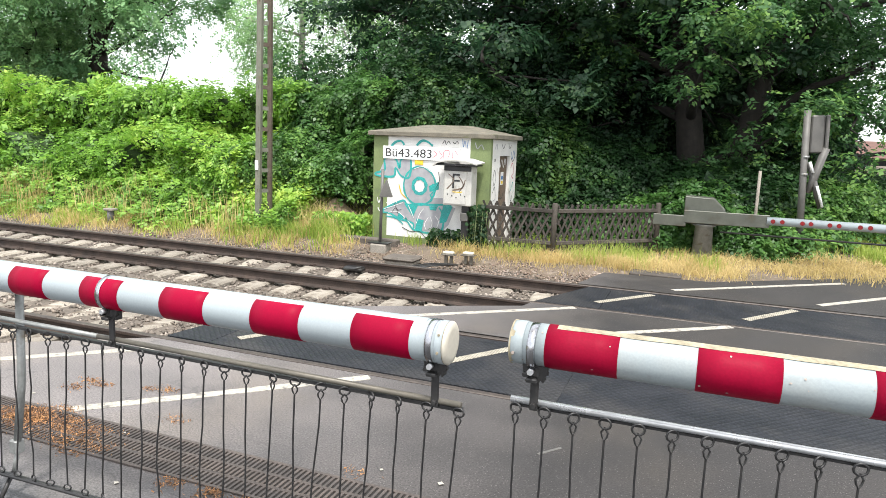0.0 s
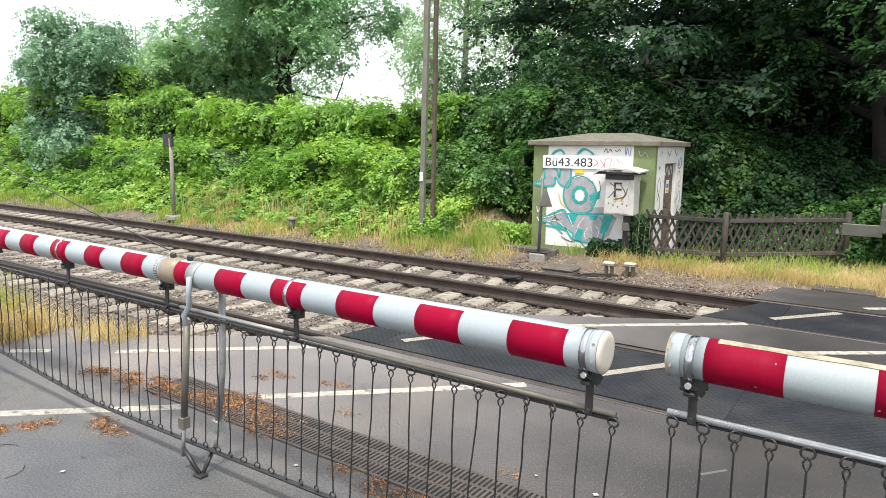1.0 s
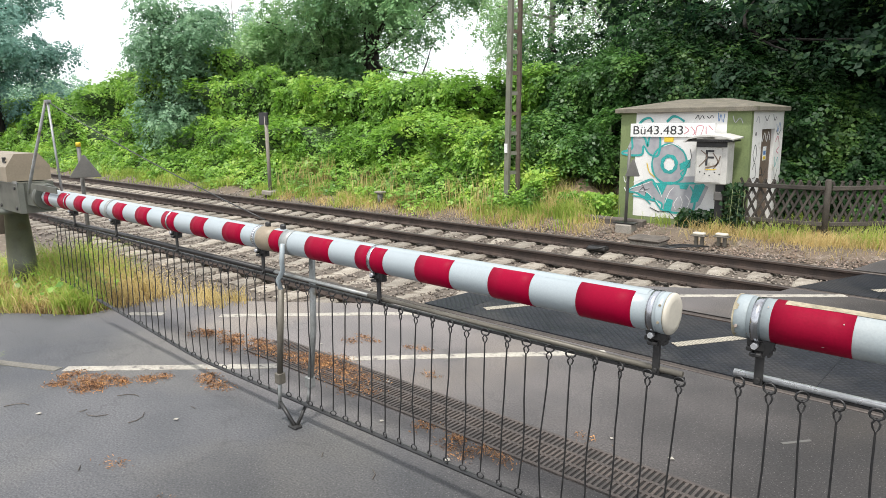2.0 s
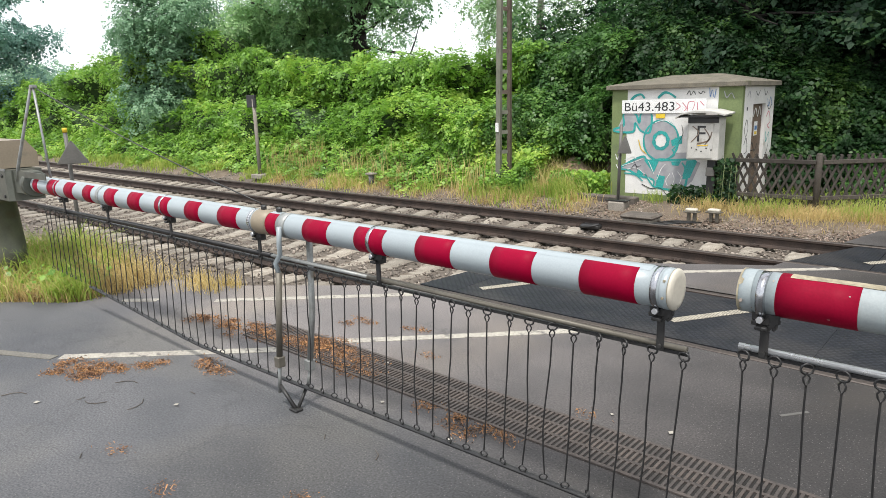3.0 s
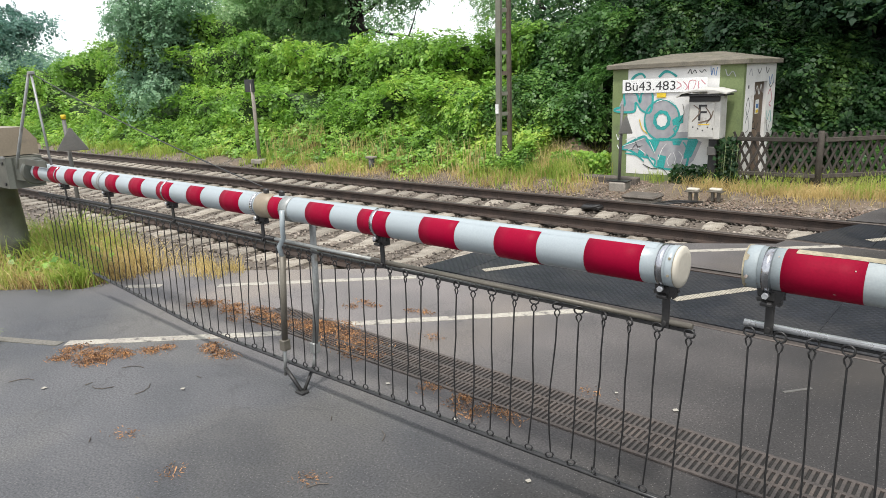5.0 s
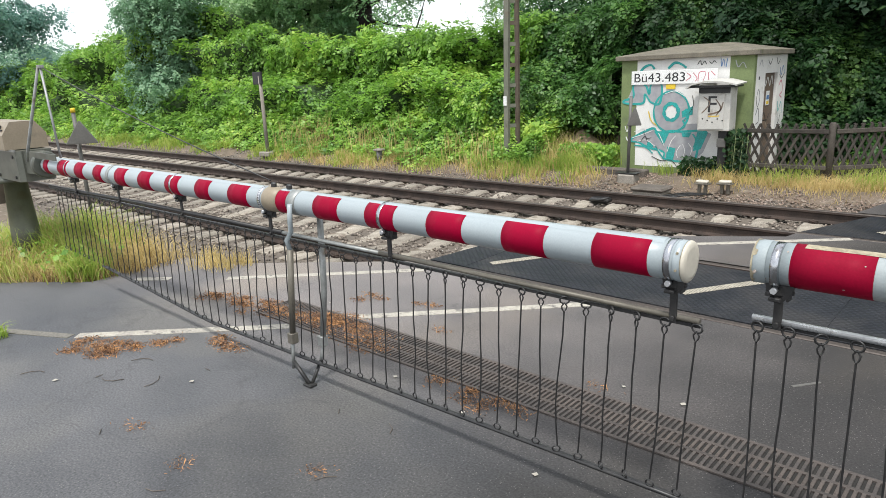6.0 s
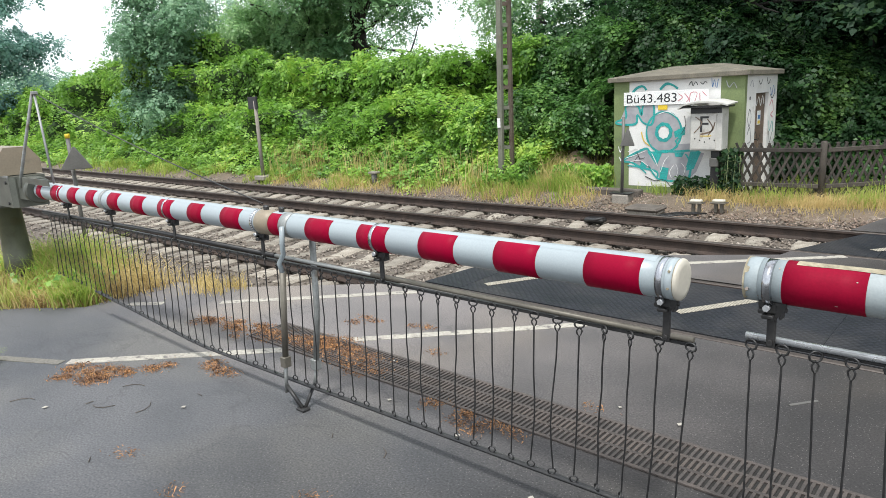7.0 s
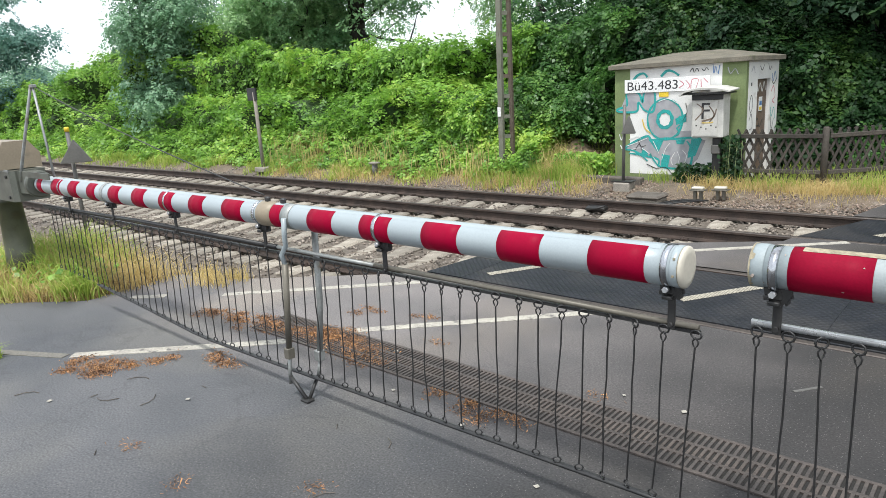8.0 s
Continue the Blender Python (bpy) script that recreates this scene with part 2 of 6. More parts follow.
WHITE_WORN = material("worn_white_film", (0.262, 0.3, 0.31), (0.236, 0.268, 0.278), 2.5, 110.0, 0.58, 0, 0.05, c3=(0.27, 0.29, 0.285), patch=2.2, dirt=((0.2, 0.2, 0.185), 9.0, 0.66), grain=0.08)
GRIME = material("grime", (0.33, 0.29, 0.2), (0.22, 0.19, 0.13), 9.0, 70.0, 0.85, 0, 0.2)
CHIP = material("paint_chip", (0.42, 0.35, 0.3), (0.2, 0.17, 0.15), 30.0, 90.0, 0.8, 0, 0.1)
RED_WORN = material("worn_red_film", (0.215, 0.002, 0.02), (0.185, 0.002, 0.017), 2.5, 110.0, 0.55, 0, 0.05, dirt=((0.15, 0.012, 0.02), 9.0, 0.66), grain=0.1, spec=0.08)
CAPM = material("cream_plastic", (0.5, 0.46, 0.38), (0.45, 0.42, 0.35), 6.0, 60.0, 0.55, 0, 0.03, dirt=((0.27, 0.24, 0.2), 12.0, 0.68), grain=0.06)
GALV = material("galvanised_steel", (0.3, 0.31, 0.3), (0.23, 0.235, 0.225), 9.0, 60.0, 0.5, 0.5, 0.06, dirt=((0.16, 0.135, 0.1), 7.0, 0.6), grain=0.12)
BAND = material("band_steel", (0.5, 0.51, 0.53), (0.34, 0.34, 0.36), 14.0, 60.0, 0.24, 1.0, 0.03, dirt=((0.14, 0.12, 0.1), 12.0, 0.6), grain=0.1)
BRIGHT = material("bright_steel", (0.62, 0.63, 0.64), (0.5, 0.51, 0.52), 14.0, 60.0, 0.3, 0.7, 0.03, grain=0.06)
DARKM = material("dark_steel", (0.012, 0.012, 0.013), (0.022, 0.021, 0.02), 9.0, 70.0, 0.45, 0.0, 0.1, spec=0.5)
BROWNBAR = material("weathered_tube", (0.155, 0.14, 0.112), (0.11, 0.1, 0.082), 5.0, 60.0, 0.5, 0.35, 0.06, grain=0.1)
BEIGE = material("beige_sheet_metal", (0.25, 0.205, 0.145), (0.2, 0.165, 0.115), 3.0, 50.0, 0.5, 0.1, 0.05, dirt=((0.17, 0.14, 0.1), 5.0, 0.62), grain=0.08)
HOUSING = material("grey_housing", (0.125, 0.13, 0.108), (0.09, 0.095, 0.08), 4.0, 50.0, 0.45, 0.45, 0.05, dirt=((0.09, 0.08, 0.06), 4.0, 0.6), grain=0.08)
YELLOW = material("yellow_paint", (0.7, 0.5, 0.03), (0.6, 0.42, 0.03), 9.0, 60.0, 0.5, 0, 0.05)
GREYPAINT = material("grey_paint", (0.125, 0.12, 0.11), (0.095, 0.092, 0.085), 5.0, 50.0, 0.6, 0.1, 0.06, grain=0.1)
HUTGREEN = material("green_paint", (0.165, 0.21, 0.085), (0.14, 0.18, 0.075), 3.0, 40.0, 0.75, 0, 0.1, dirt=((0.12, 0.145, 0.08), 3.0, 0.6), grain=0.12)
HUTWHITE = material("white_render", (0.7, 0.69, 0.66), (0.62, 0.61, 0.585), 3.0, 50.0, 0.8, 0, 0.1, dirt=((0.46, 0.43, 0.38), 3.5, 0.63), grain=0.08)
ROOFC = material("roof_concrete", (0.17, 0.15, 0.115), (0.125, 0.115, 0.09), 5.0, 50.0, 0.9, 0, 0.3, dirt=((0.1, 0.1, 0.06), 4.0, 0.58))
TEAL = material("teal_spray", (0.02, 0.33, 0.3), (0.03, 0.26, 0.25), 6.0, 40.0, 0.6, 0, 0.03)
SILVER = material("silver_spray", (0.36, 0.36, 0.37), (0.28, 0.28, 0.3), 5.0, 12.0, 0.5, 0.1, 0.02, grain=0.1)
BLACKP = material("black_paint", (0.015, 0.015, 0.016), (0.03, 0.03, 0.03), 8.0, 60.0, 0.6, 0, 0.03)
PINKP = material("pink_spray", (0.5, 0.16, 0.2), (0.45, 0.2, 0.22), 8.0, 60.0, 0.6, 0, 0.03)
BLUEP = material("blue_spray", (0.06, 0.15, 0.35), (0.08, 0.2, 0.42), 8.0, 60.0, 0.6, 0, 0.03)
SIGNW = material("sign_white", (0.75, 0.75, 0.73), (0.68, 0.68, 0.66), 4.0, 50.0, 0.5, 0, 0.03)
DOORB = material("brown_door", (0.16, 0.11, 0.075), (0.11, 0.08, 0.06), 4.0, 50.0, 0.7, 0, 0.12, dirt=((0.28, 0.25, 0.21), 5.0, 0.6))
BOXW = material("box_white", (0.5, 0.49, 0.45), (0.42, 0.41, 0.38), 4.0, 60.0, 0.6, 0, 0.05, dirt=((0.26, 0.23, 0.19), 6.0, 0.6), grain=0.1)
MAST_A = material("mast_green", (0.13, 0.135, 0.1), (0.175, 0.175, 0.135), 4.0, 60.0, 0.7, 0.1, 0.12, dirt=((0.14, 0.1, 0.07), 5.0, 0.62), grain=0.14)
MAST_B = material("mast_rust", (0.085, 0.062, 0.045), (0.12, 0.1, 0.075), 4.0, 60.0, 0.8, 0.1, 0.15)
CONCRETE = material("concrete", (0.2, 0.18, 0.15), (0.26, 0.235, 0.2), 4.0, 60.0, 0.9, 0, 0.3)
KERB = material("kerb_stone", (0.12, 0.113, 0.098), (0.155, 0.145, 0.125), 4.0, 60.0, 0.9, 0, 0.3)
CASTIRON = material("cast_iron", (0.082, 0.066, 0.057), (0.058, 0.05, 0.046), 8.0, 60.0, 0.7, 0.2, 0.2, obj_random=0.2)
PIT = material("drain_pit_shade", (0.012, 0.011, 0.01), (0.02, 0.018, 0.016), 8.0, 60.0, 0.95, 0, 0.2)
BARK = material("bark", (0.014, 0.012, 0.01), (0.027, 0.023, 0.019), 6.0, 40.0, 0.95, 0, 0.8)
BIRCH = material("birch_bark", (0.42, 0.4, 0.37), (0.3, 0.28, 0.26), 4.0, 30.0, 0.85, 0, 0.3, dirt=((0.06, 0.05, 0.045), 6.0, 0.58))
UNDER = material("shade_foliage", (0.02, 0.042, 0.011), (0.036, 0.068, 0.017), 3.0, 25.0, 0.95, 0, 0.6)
TILE = material("roof_tile", (0.13, 0.06, 0.042), (0.1, 0.05, 0.038), 3.0, 40.0, 0.85, 0, 0.2)
BRICKW = material("far_wall", (0.35, 0.27, 0.22), (0.3, 0.24, 0.2), 3.0, 40.0, 0.9, 0, 0.1)
LITTER = material("needle_litter", (0.33, 0.17, 0.07), (0.17, 0.09, 0.05), 9.0, 80.0, 0.9, 0, 0.1, island=True, obj_random=0.65)
REFLECT = material("red_reflector", (0.2, 0.008, 0.01), (0.16, 0.006, 0.008), 9.0, 60.0, 0.35, 0, 0.02)

HEDGE_LEAF = leaf_material("bright_leaf", (0.07, 0.17, 0.03), (0.23, 0.43, 0.06), (0.48, 0.64, 0.12), vary=0.55)
HERB_LEAF = leaf_material("herb_leaf", (0.085, 0.2, 0.035), (0.25, 0.44, 0.065), (0.5, 0.64, 0.12), vary=0.6)
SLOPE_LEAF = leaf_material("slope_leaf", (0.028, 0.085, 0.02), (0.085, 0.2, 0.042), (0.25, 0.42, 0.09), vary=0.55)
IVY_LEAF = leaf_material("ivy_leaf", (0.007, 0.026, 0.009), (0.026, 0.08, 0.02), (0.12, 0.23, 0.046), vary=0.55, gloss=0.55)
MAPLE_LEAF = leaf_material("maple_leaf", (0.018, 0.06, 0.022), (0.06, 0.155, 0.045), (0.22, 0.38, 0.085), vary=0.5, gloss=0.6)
# Maple leaves darkened: the canopy's shade is put into their colour.
SHADE_LEAF = leaf_material("shaded_maple_leaf", (0.008, 0.029, 0.015), (0.024, 0.07, 0.029), (0.085, 0.165, 0.05), vary=0.5, gloss=0.6)
# Oak, haze, bluish and far leaves: haze painted in as paler, bluer green.
OAK_LEAF = leaf_material("hazy_oak_leaf", (0.12, 0.27, 0.12), (0.26, 0.46, 0.21), (0.38, 0.58, 0.26), vary=0.5)
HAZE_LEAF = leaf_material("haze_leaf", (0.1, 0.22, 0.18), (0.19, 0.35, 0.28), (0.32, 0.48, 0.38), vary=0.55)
BLUE_LEAF = leaf_material("hazy_bluish_leaf", (0.115, 0.23, 0.135), (0.22, 0.38, 0.22), (0.36, 0.53, 0.3), vary=0.55)
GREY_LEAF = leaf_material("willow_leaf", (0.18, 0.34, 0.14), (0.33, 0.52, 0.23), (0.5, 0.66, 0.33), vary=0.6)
FAR_LEAF = leaf_material("hazy_far_leaf", (0.13, 0.25, 0.17), (0.25, 0.41, 0.27), (0.4, 0.56, 0.38), vary=0.6)
GRASS = leaf_material("grass_blade", (0.18, 0.29, 0.04), (0.38, 0.47, 0.09), (0.62, 0.58, 0.22), vary=0.7, gloss=0.6)
DEAD_GRASS = leaf_material("dead_grass", (0.17, 0.11, 0.05), (0.34, 0.24, 0.1), (0.5, 0.4, 0.19), vary=0.8, gloss=0.8)
STRAW = leaf_material("straw_blade", (0.4, 0.31, 0.12), (0.64, 0.5, 0.22), (0.84, 0.69, 0.38), vary=0.75, gloss=0.7)


# ---- builders ----
def to_mesh(name, verts, faces, smooth=False):
    me = bpy.data.meshes.new(name)
    me.from_pydata([tuple(v) for v in verts], [], faces)
    me.update()
    if smooth:
        me.shade_smooth()
    return me


def fast_mesh(name, verts, size):
    """A mesh of many separate faces of the same number of corners, from one array of corners."""
    verts = np.ascontiguousarray(verts, dtype=np.float32).reshape(-1, 3)
    n = len(verts)
    me = bpy.data.meshes.new(name)
    me.vertices.add(n)
    me.vertices.foreach_set("co", verts.ravel())
    me.loops.add(n)
    me.loops.foreach_set("vertex_index", np.arange(n, dtype=np.int32))
    me.polygons.add(n // size)
    me.polygons.foreach_set("loop_start", np.arange(0, n, size, dtype=np.int32))
    me.update(calc_edges=True)
    return me


def finish(bm, name, smooth=False):
    me = bpy.data.meshes.new(name)
    bmesh.ops.recalc_face_normals(bm, faces=bm.faces)
    bm.to_mesh(me)
    bm.free()
    if smooth:
        me.shade_smooth()
    return me


def part(name, me, mat, parent=None, label="", at=None):
    if isinstance(me, bmesh.types.BMesh):
        me = finish(me, name)
    if mat and not me.materials:
        me.materials.append(mat)
    ob = new(name, me)
    if parent:
        ob.parent = parent
    if at is not None:
        ob.matrix_basis = at if isinstance(at, Matrix) else Matrix.Translation(at)
    if label:
        ob["label"] = label
    return ob


def thing(name, at, label, category, group="", kind=""):
    ob = new(name)
    ob.empty_display_size = 0.2
    ob.matrix_basis = at if isinstance(at, Matrix) else Matrix.Translation(at)
    return tagged(ob, label, category, group, kind)


def add_box(bm, lo, hi, bevel=0.0):
    c = [(a + b) / 2 for a, b in zip(lo, hi)]
    s = [abs(b - a) for a, b in zip(lo, hi)]
    r = bmesh.ops.create_cube(bm, size=1.0, matrix=Matrix.Translation(c) @ Matrix.Diagonal((*s, 1)))
    if bevel:
        ed = list({e for v in r["verts"] for e in v.link_edges})
        bmesh.ops.bevel(bm, geom=ed, offset=bevel, segments=1, affect="EDGES")
    return bm


def box(lo, hi, bevel=0.0):
    return add_box(bmesh.new(), lo, hi, bevel)


def add_tube(bm, pts, radii, seg=10, caps=True):
    pts = [Vector(p) for p in pts]
    if not hasattr(radii, "__len__"):
        radii = [radii] * len(pts)
    rings, prev = [], None
    for i, p in enumerate(pts):
        d = (pts[min(i + 1, len(pts) - 1)] - pts[max(i - 1, 0)]).normalized()
        side = prev - d * prev.dot(d) if prev is not None else d.cross(Vector((0.13, 0.31, 1)) if abs(d.z) < 0.9 else Vector((1, 0.2, 0)))
        side.normalize()
        prev, up = side, d.cross(side)
        rings.append([bm.verts.new(p + (side * math.cos(2 * math.pi * k / seg) + up * math.sin(2 * math.pi * k / seg)) * radii[i]) for k in range(seg)])
    for a, b in zip(rings, rings[1:]):
        for k in range(seg):
            bm.faces.new((a[k], a[(k + 1) % seg], b[(k + 1) % seg], b[k])).smooth = True
    if caps:
        bm.faces.new(rings[0][::-1])
        bm.faces.new(rings[-1])
    return bm


def tube(pts, radii, seg=10, caps=True):
    return add_tube(bmesh.new(), pts, radii, seg, caps)


def add_ring(bm, centre, radius, wire, axis="x", seg=10):
    """A closed wire ring."""
    c = Vector(centre)
    n = 6
    loops = []
    for i in range(seg):
        a = 2 * math.pi * i / seg
        u = Vector((0, math.cos(a), math.sin(a))) if axis == "x" else Vector((math.cos(a), 0, math.sin(a)))
        w = Vector((1, 0, 0)) if axis == "x" else Vector((0, 1, 0))
        loops.append([bm.verts.new(c + u * (radius + wire * math.cos(2 * math.pi * k / n)) + w * wire * math.sin(2 * math.pi * k / n)) for k in range(n)])
    for i in range(seg):
        a, b = loops[i], loops[(i + 1) % seg]
        for k in range(n):
            bm.faces.new((a[k], a[(k + 1) % n], b[(k + 1) % n], b[k])).smooth = True
    return bm


def prism(poly, z0, z1):
    """A flat polygon in x, y, given thickness."""
    bm = bmesh.new()
    lo, hi = [bm.verts.new((x, y, z0)) for x, y in poly], [bm.verts.new((x, y, z1)) for x, y in poly]
    bm.faces.new(lo[::-1])
    bm.faces.new(hi)
    k = len(poly)
    for i in range(k):
        bm.faces.new((lo[i], lo[(i + 1) % k], hi[(i + 1) % k], hi[i]))
    return bm


def leaves(points, normals, size, spread=0.6, droop=0.25):
    """Folded leaves of two triangles each at the points, facing roughly along the normals."""
    n = len(points)
    nrm = normals + rng.normal(0, spread, (n, 3)) + np.array([0, 0, droop])
    nrm /= np.linalg.norm(nrm, axis=1, keepdims=True) + 1e-9
    t = np.cross(nrm, rng.normal(0, 1, (n, 3)))
    t[:, 2] -= 0.3
    t -= nrm * np.sum(t * nrm, 1, keepdims=True)
    t /= np.linalg.norm(t, axis=1, keepdims=True) + 1e-9
    s = np.cross(nrm, t)
    L = (size * rng.uniform(0.6, 1.3, n))[:, None]
    a, c = points - t * L * 0.5, points + t * L * 0.5
    fold = nrm * L * rng.uniform(0.02, 0.16, n)[:, None]
    w = L * rng.uniform(0.28, 0.42, n)[:, None]
    b, d = points + s * w + fold - t * L * 0.1, points - s * w + fold - t * L * 0.1
    return np.stack([a, b, c, d], 1)


def sprays(points, normals, size, spread=0.35, k=6):
    """Short twigs at the points, each with k leaves set alternately in one drooping plane."""
    n = len(points)
    up = np.array([0, 0, 1.0])
    nrm = normals * 0.7 + up * 0.6 + rng.normal(0, spread, (n, 3))
    nrm /= np.linalg.norm(nrm, axis=1, keepdims=True) + 1e-9
    t = normals * 0.5 - up * 0.3 + rng.normal(0, 0.7, (n, 3))
    t -= nrm * np.sum(t * nrm, 1, keepdims=True)
    t /= np.linalg.norm(t, axis=1, keepdims=True) + 1e-9
    s = np.cross(nrm, t)
    L = (size * rng.uniform(0.7, 1.3, n))[:, None]
    out = []
    for j in range(k):
        side = 0.0 if j == k - 1 else (1.0 if j % 2 else -1.0)
        base = points + t * L * (0.42 * j - 0.9) - up * L * 0.03 * j * j
        turn = rng.uniform(0.6, 1.15, n)[:, None] * side
        ax = t * np.cos(turn) + s * np.sin(turn) + nrm * rng.normal(-0.12, 0.16, n)[:, None]
        cr = np.cross(nrm + rng.normal(0, 0.22, (n, 3)), ax)
        cr /= np.linalg.norm(cr, axis=1, keepdims=True) + 1e-9
        l2 = L * rng.uniform(0.75, 1.15, n)[:, None]
        w = l2 * rng.uniform(0.3, 0.4, n)[:, None]
        fold = nrm * l2 * 0.08
        out.append(np.stack([base, base + ax * l2 * 0.42 + cr * w + fold, base + ax * l2, base + ax * l2 * 0.42 - cr * w + fold], 1))
    return np.concatenate(out, 0)


def blades(points, height, lean=0.35, width=0.008):
    """Grass blades, each a bent strip of a quad and a tip."""
    n = len(points)
    h = (height * rng.uniform(0.4, 1.2, n))[:, None]
    ang = rng.uniform(0, 2 * math.pi, n)
    d = np.stack([np.cos(ang), np.sin(ang), 0 * ang], 1) * (rng.uniform(0.1, 1, n)[:, None] * lean)
    s = np.stack([-np.sin(ang * 1.7), np.cos(ang * 1.7), 0 * ang], 1) * width * rng.uniform(0.6, 1.6, n)[:, None]
    up = np.array([0, 0, 1.0])
    m = points + (up * 0.6 + d * 0.35) * h
    top = points + (up * (1 - 0.3 * np.linalg.norm(d, axis=1, keepdims=True)) + d) * h
    return np.concatenate([np.stack([points - s, points + s, m + s * 0.8, m - s * 0.8], 1), np.stack([m - s * 0.8, m + s * 0.8, top + s * 0.1, top - s * 0.1], 1)], 0)


def fbm(p, scale, seed=0.0, octaves=3):
    """Smooth noise for arrays of points."""
    out, amp = np.zeros(len(p)), 1.0
    q = np.asarray(p) * scale + seed
    for _ in range(octaves):
        out += amp * (np.sin(q[:, 0] * 1.7 + 1.3 * np.sin(q[:, 1] * 1.1 + 0.7)) + np.sin(q[:, 1] * 1.9 + 1.7 * np.sin(q[:, 2] * 1.3)) + np.sin(q[:, 2] * 2.3 + 1.1 * np.sin(q[:, 0] * 1.5))) / 3
        q, amp = q * 2.03 + 11.7, amp * 0.5
    return out


# ---- ground, road and tracks ----
RAIL_Y = (-3.52, -1.9, 0.0, 1.5)     # near track, far track


def left_edge(y):
    """Where the paved crossing ends towards the open track."""
    return np.interp(y, [-6.4, -5.1, -5.0, -3.6, -1.95, -0.3, 2.75], [-6.9, -6.85, -6.2, -4.25, -4.0, -1.15, -0.5])


def verge_edge(x):
    """Where the asphalt meets the grass beside the barrier's post: y for a given x."""
    return -6.27 + 0.714 * (x + 6.8)


def ground_height(x, y):
    z = np.full_like(x, -0.33)
    z = np.where((y > verge_edge(x) - 0.3) & (y < -4.9) & (x < -6.7), -0.02, z)
    z = np.where(y > 2.4, -0.3 + 0.28 * np.clip((y - 2.4) / 0.7, 0, 1), z)
    foot = np.where(x < -6.2, 3.7, np.maximum(6.4, x + 3.2))
    foot = np.where(np.abs(x + 6.2) < 0.7, 3.7 + (6.4 - 3.7) * np.clip((x + 6.9) / 1.4, 0, 1), foot)
    rise = np.clip((y - foot) / 2.6, 0, 1)
    z = np.where(y > 2.4, z + 1.15 * rise + 0.6 * np.clip((y - foot - 2.6) / 6, 0, 1), z)
    return z + 0.02 * np.sin(x * 2.3 + y) * (y > 2.9)


gx = np.concatenate([[-3000, -600, -200], np.arange(-100, -30, 2.5), np.arange(-30, 12, 0.35), np.arange(12, 60, 3), [200, 600, 3000]])
gy = np.concatenate([[-3000, -600, -150, -60, -30, -15], np.arange(-11, 11, 0.2), np.arange(11, 40, 2.5), [80, 200, 600, 3000]])
GX, GY = np.meshgrid(gx, gy, indexing="ij")
GZ = ground_height(GX.ravel(), GY.ravel())
nx, ny = len(gx), len(gy)
gfaces = [(i * ny + j, (i + 1) * ny + j, (i + 1) * ny + j + 1, i * ny + j + 1) for i in range(nx - 1) for j in range(ny - 1)]
tagged(part("ground", to_mesh("ground", np.stack([GX.ravel(), GY.ravel(), GZ], 1), gfaces, True), EARTH), "bare brown earth under the grass and the bank", "ground", kind="structure")

road_poly = [(-26, -19.98), (-26, -30), (40, -30), (40, -8), (15, -3.6), (17, 2.75), (45, 32), (33, 32), (8.2, 9.2), (3.7, 4.7), (1.2, 2.85), (-0.5, 2.75), (-1.15, -0.3), (-4.0, -1.95), (-4.25, -3.6), (-6.2, -5.0), (-6.9, -5.1), (-6.8, -6.27), (-7.64, -6.87)]
bm = prism(road_poly, -0.3, 0.0)
for yc in (-3.585, -1.835, -0.065, 1.565):
    bmesh.ops.bisect_plane(bm, geom=list(bm.verts) + list(bm.edges) + list(bm.faces), plane_co=(0, yc, 0), plane_no=(0, 1, 0))
gone = [f for f in bm.faces if any(a < f.calc_center_median().y < b for a, b in ((-3.58, -1.84), (-0.06, 1.56)))]
bmesh.ops.delete(bm, geom=gone, context="FACES")
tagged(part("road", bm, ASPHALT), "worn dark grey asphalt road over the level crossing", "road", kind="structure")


def panel_row(parent, y0, y1, x_left0, x_left1, x_end, step=3.6):
    """Rubber panels side by side; the first one is cut at a slant."""
    x = max(x_left0, x_left1) + 0.35
    part("rubber_panel", prism([(x_left0, y0), (x - 0.004, y0), (x - 0.004, y1), (x_left1, y1)], -0.2, -0.006), RUBBER, parent)
    me = finish(box((0.001, y0, -0.2), (step - 0.001, y1, -0.006), 0.002), "rubber_panel")
    while x < x_end:
        part("rubber_panel", me, RUBBER, parent, at=(x, 0, 0))
        x += step


deck = thing("crossing_deck", (0, 0, 0), "black rubber tread panels between and beside the rails", "crossing deck", kind="structure")
panel_row(deck, -3.44, -1.98, -4.18, -4.0, 14)
panel_row(deck, 0.075, 1.425, -1.08, -0.55, 14)

# painted lines: strips that follow the road's edge line and centre line across the tracks
LINES = [((-5.56, -5.3), (-3.92, -3.83)), ((-3.46, -3.2), (-3.12, -2.62)), ((-2.62, -1.8), (-0.5, -0.06)), ((-0.29, 0.42), (0.4, 1.33)), ((0.66, 1.82), (3.3, 3.95)),
         ((-6.45, -5.93), (-6.12, -5.68)), ((-5.12, -7.05), (-3.72, -5.78)), ((-3.46, -5.33), (-1.7, -3.63)), ((-1.32, -3.02), (-0.72, -2.1)),
         ((0.02, -1.17), (1.42, -0.08)), ((1.6, 0.4), (2.28, 1.34)), ((2.64, 1.85), (4.6, 3.9)), ((0.03, -4.46), (0.16, -4.29))]
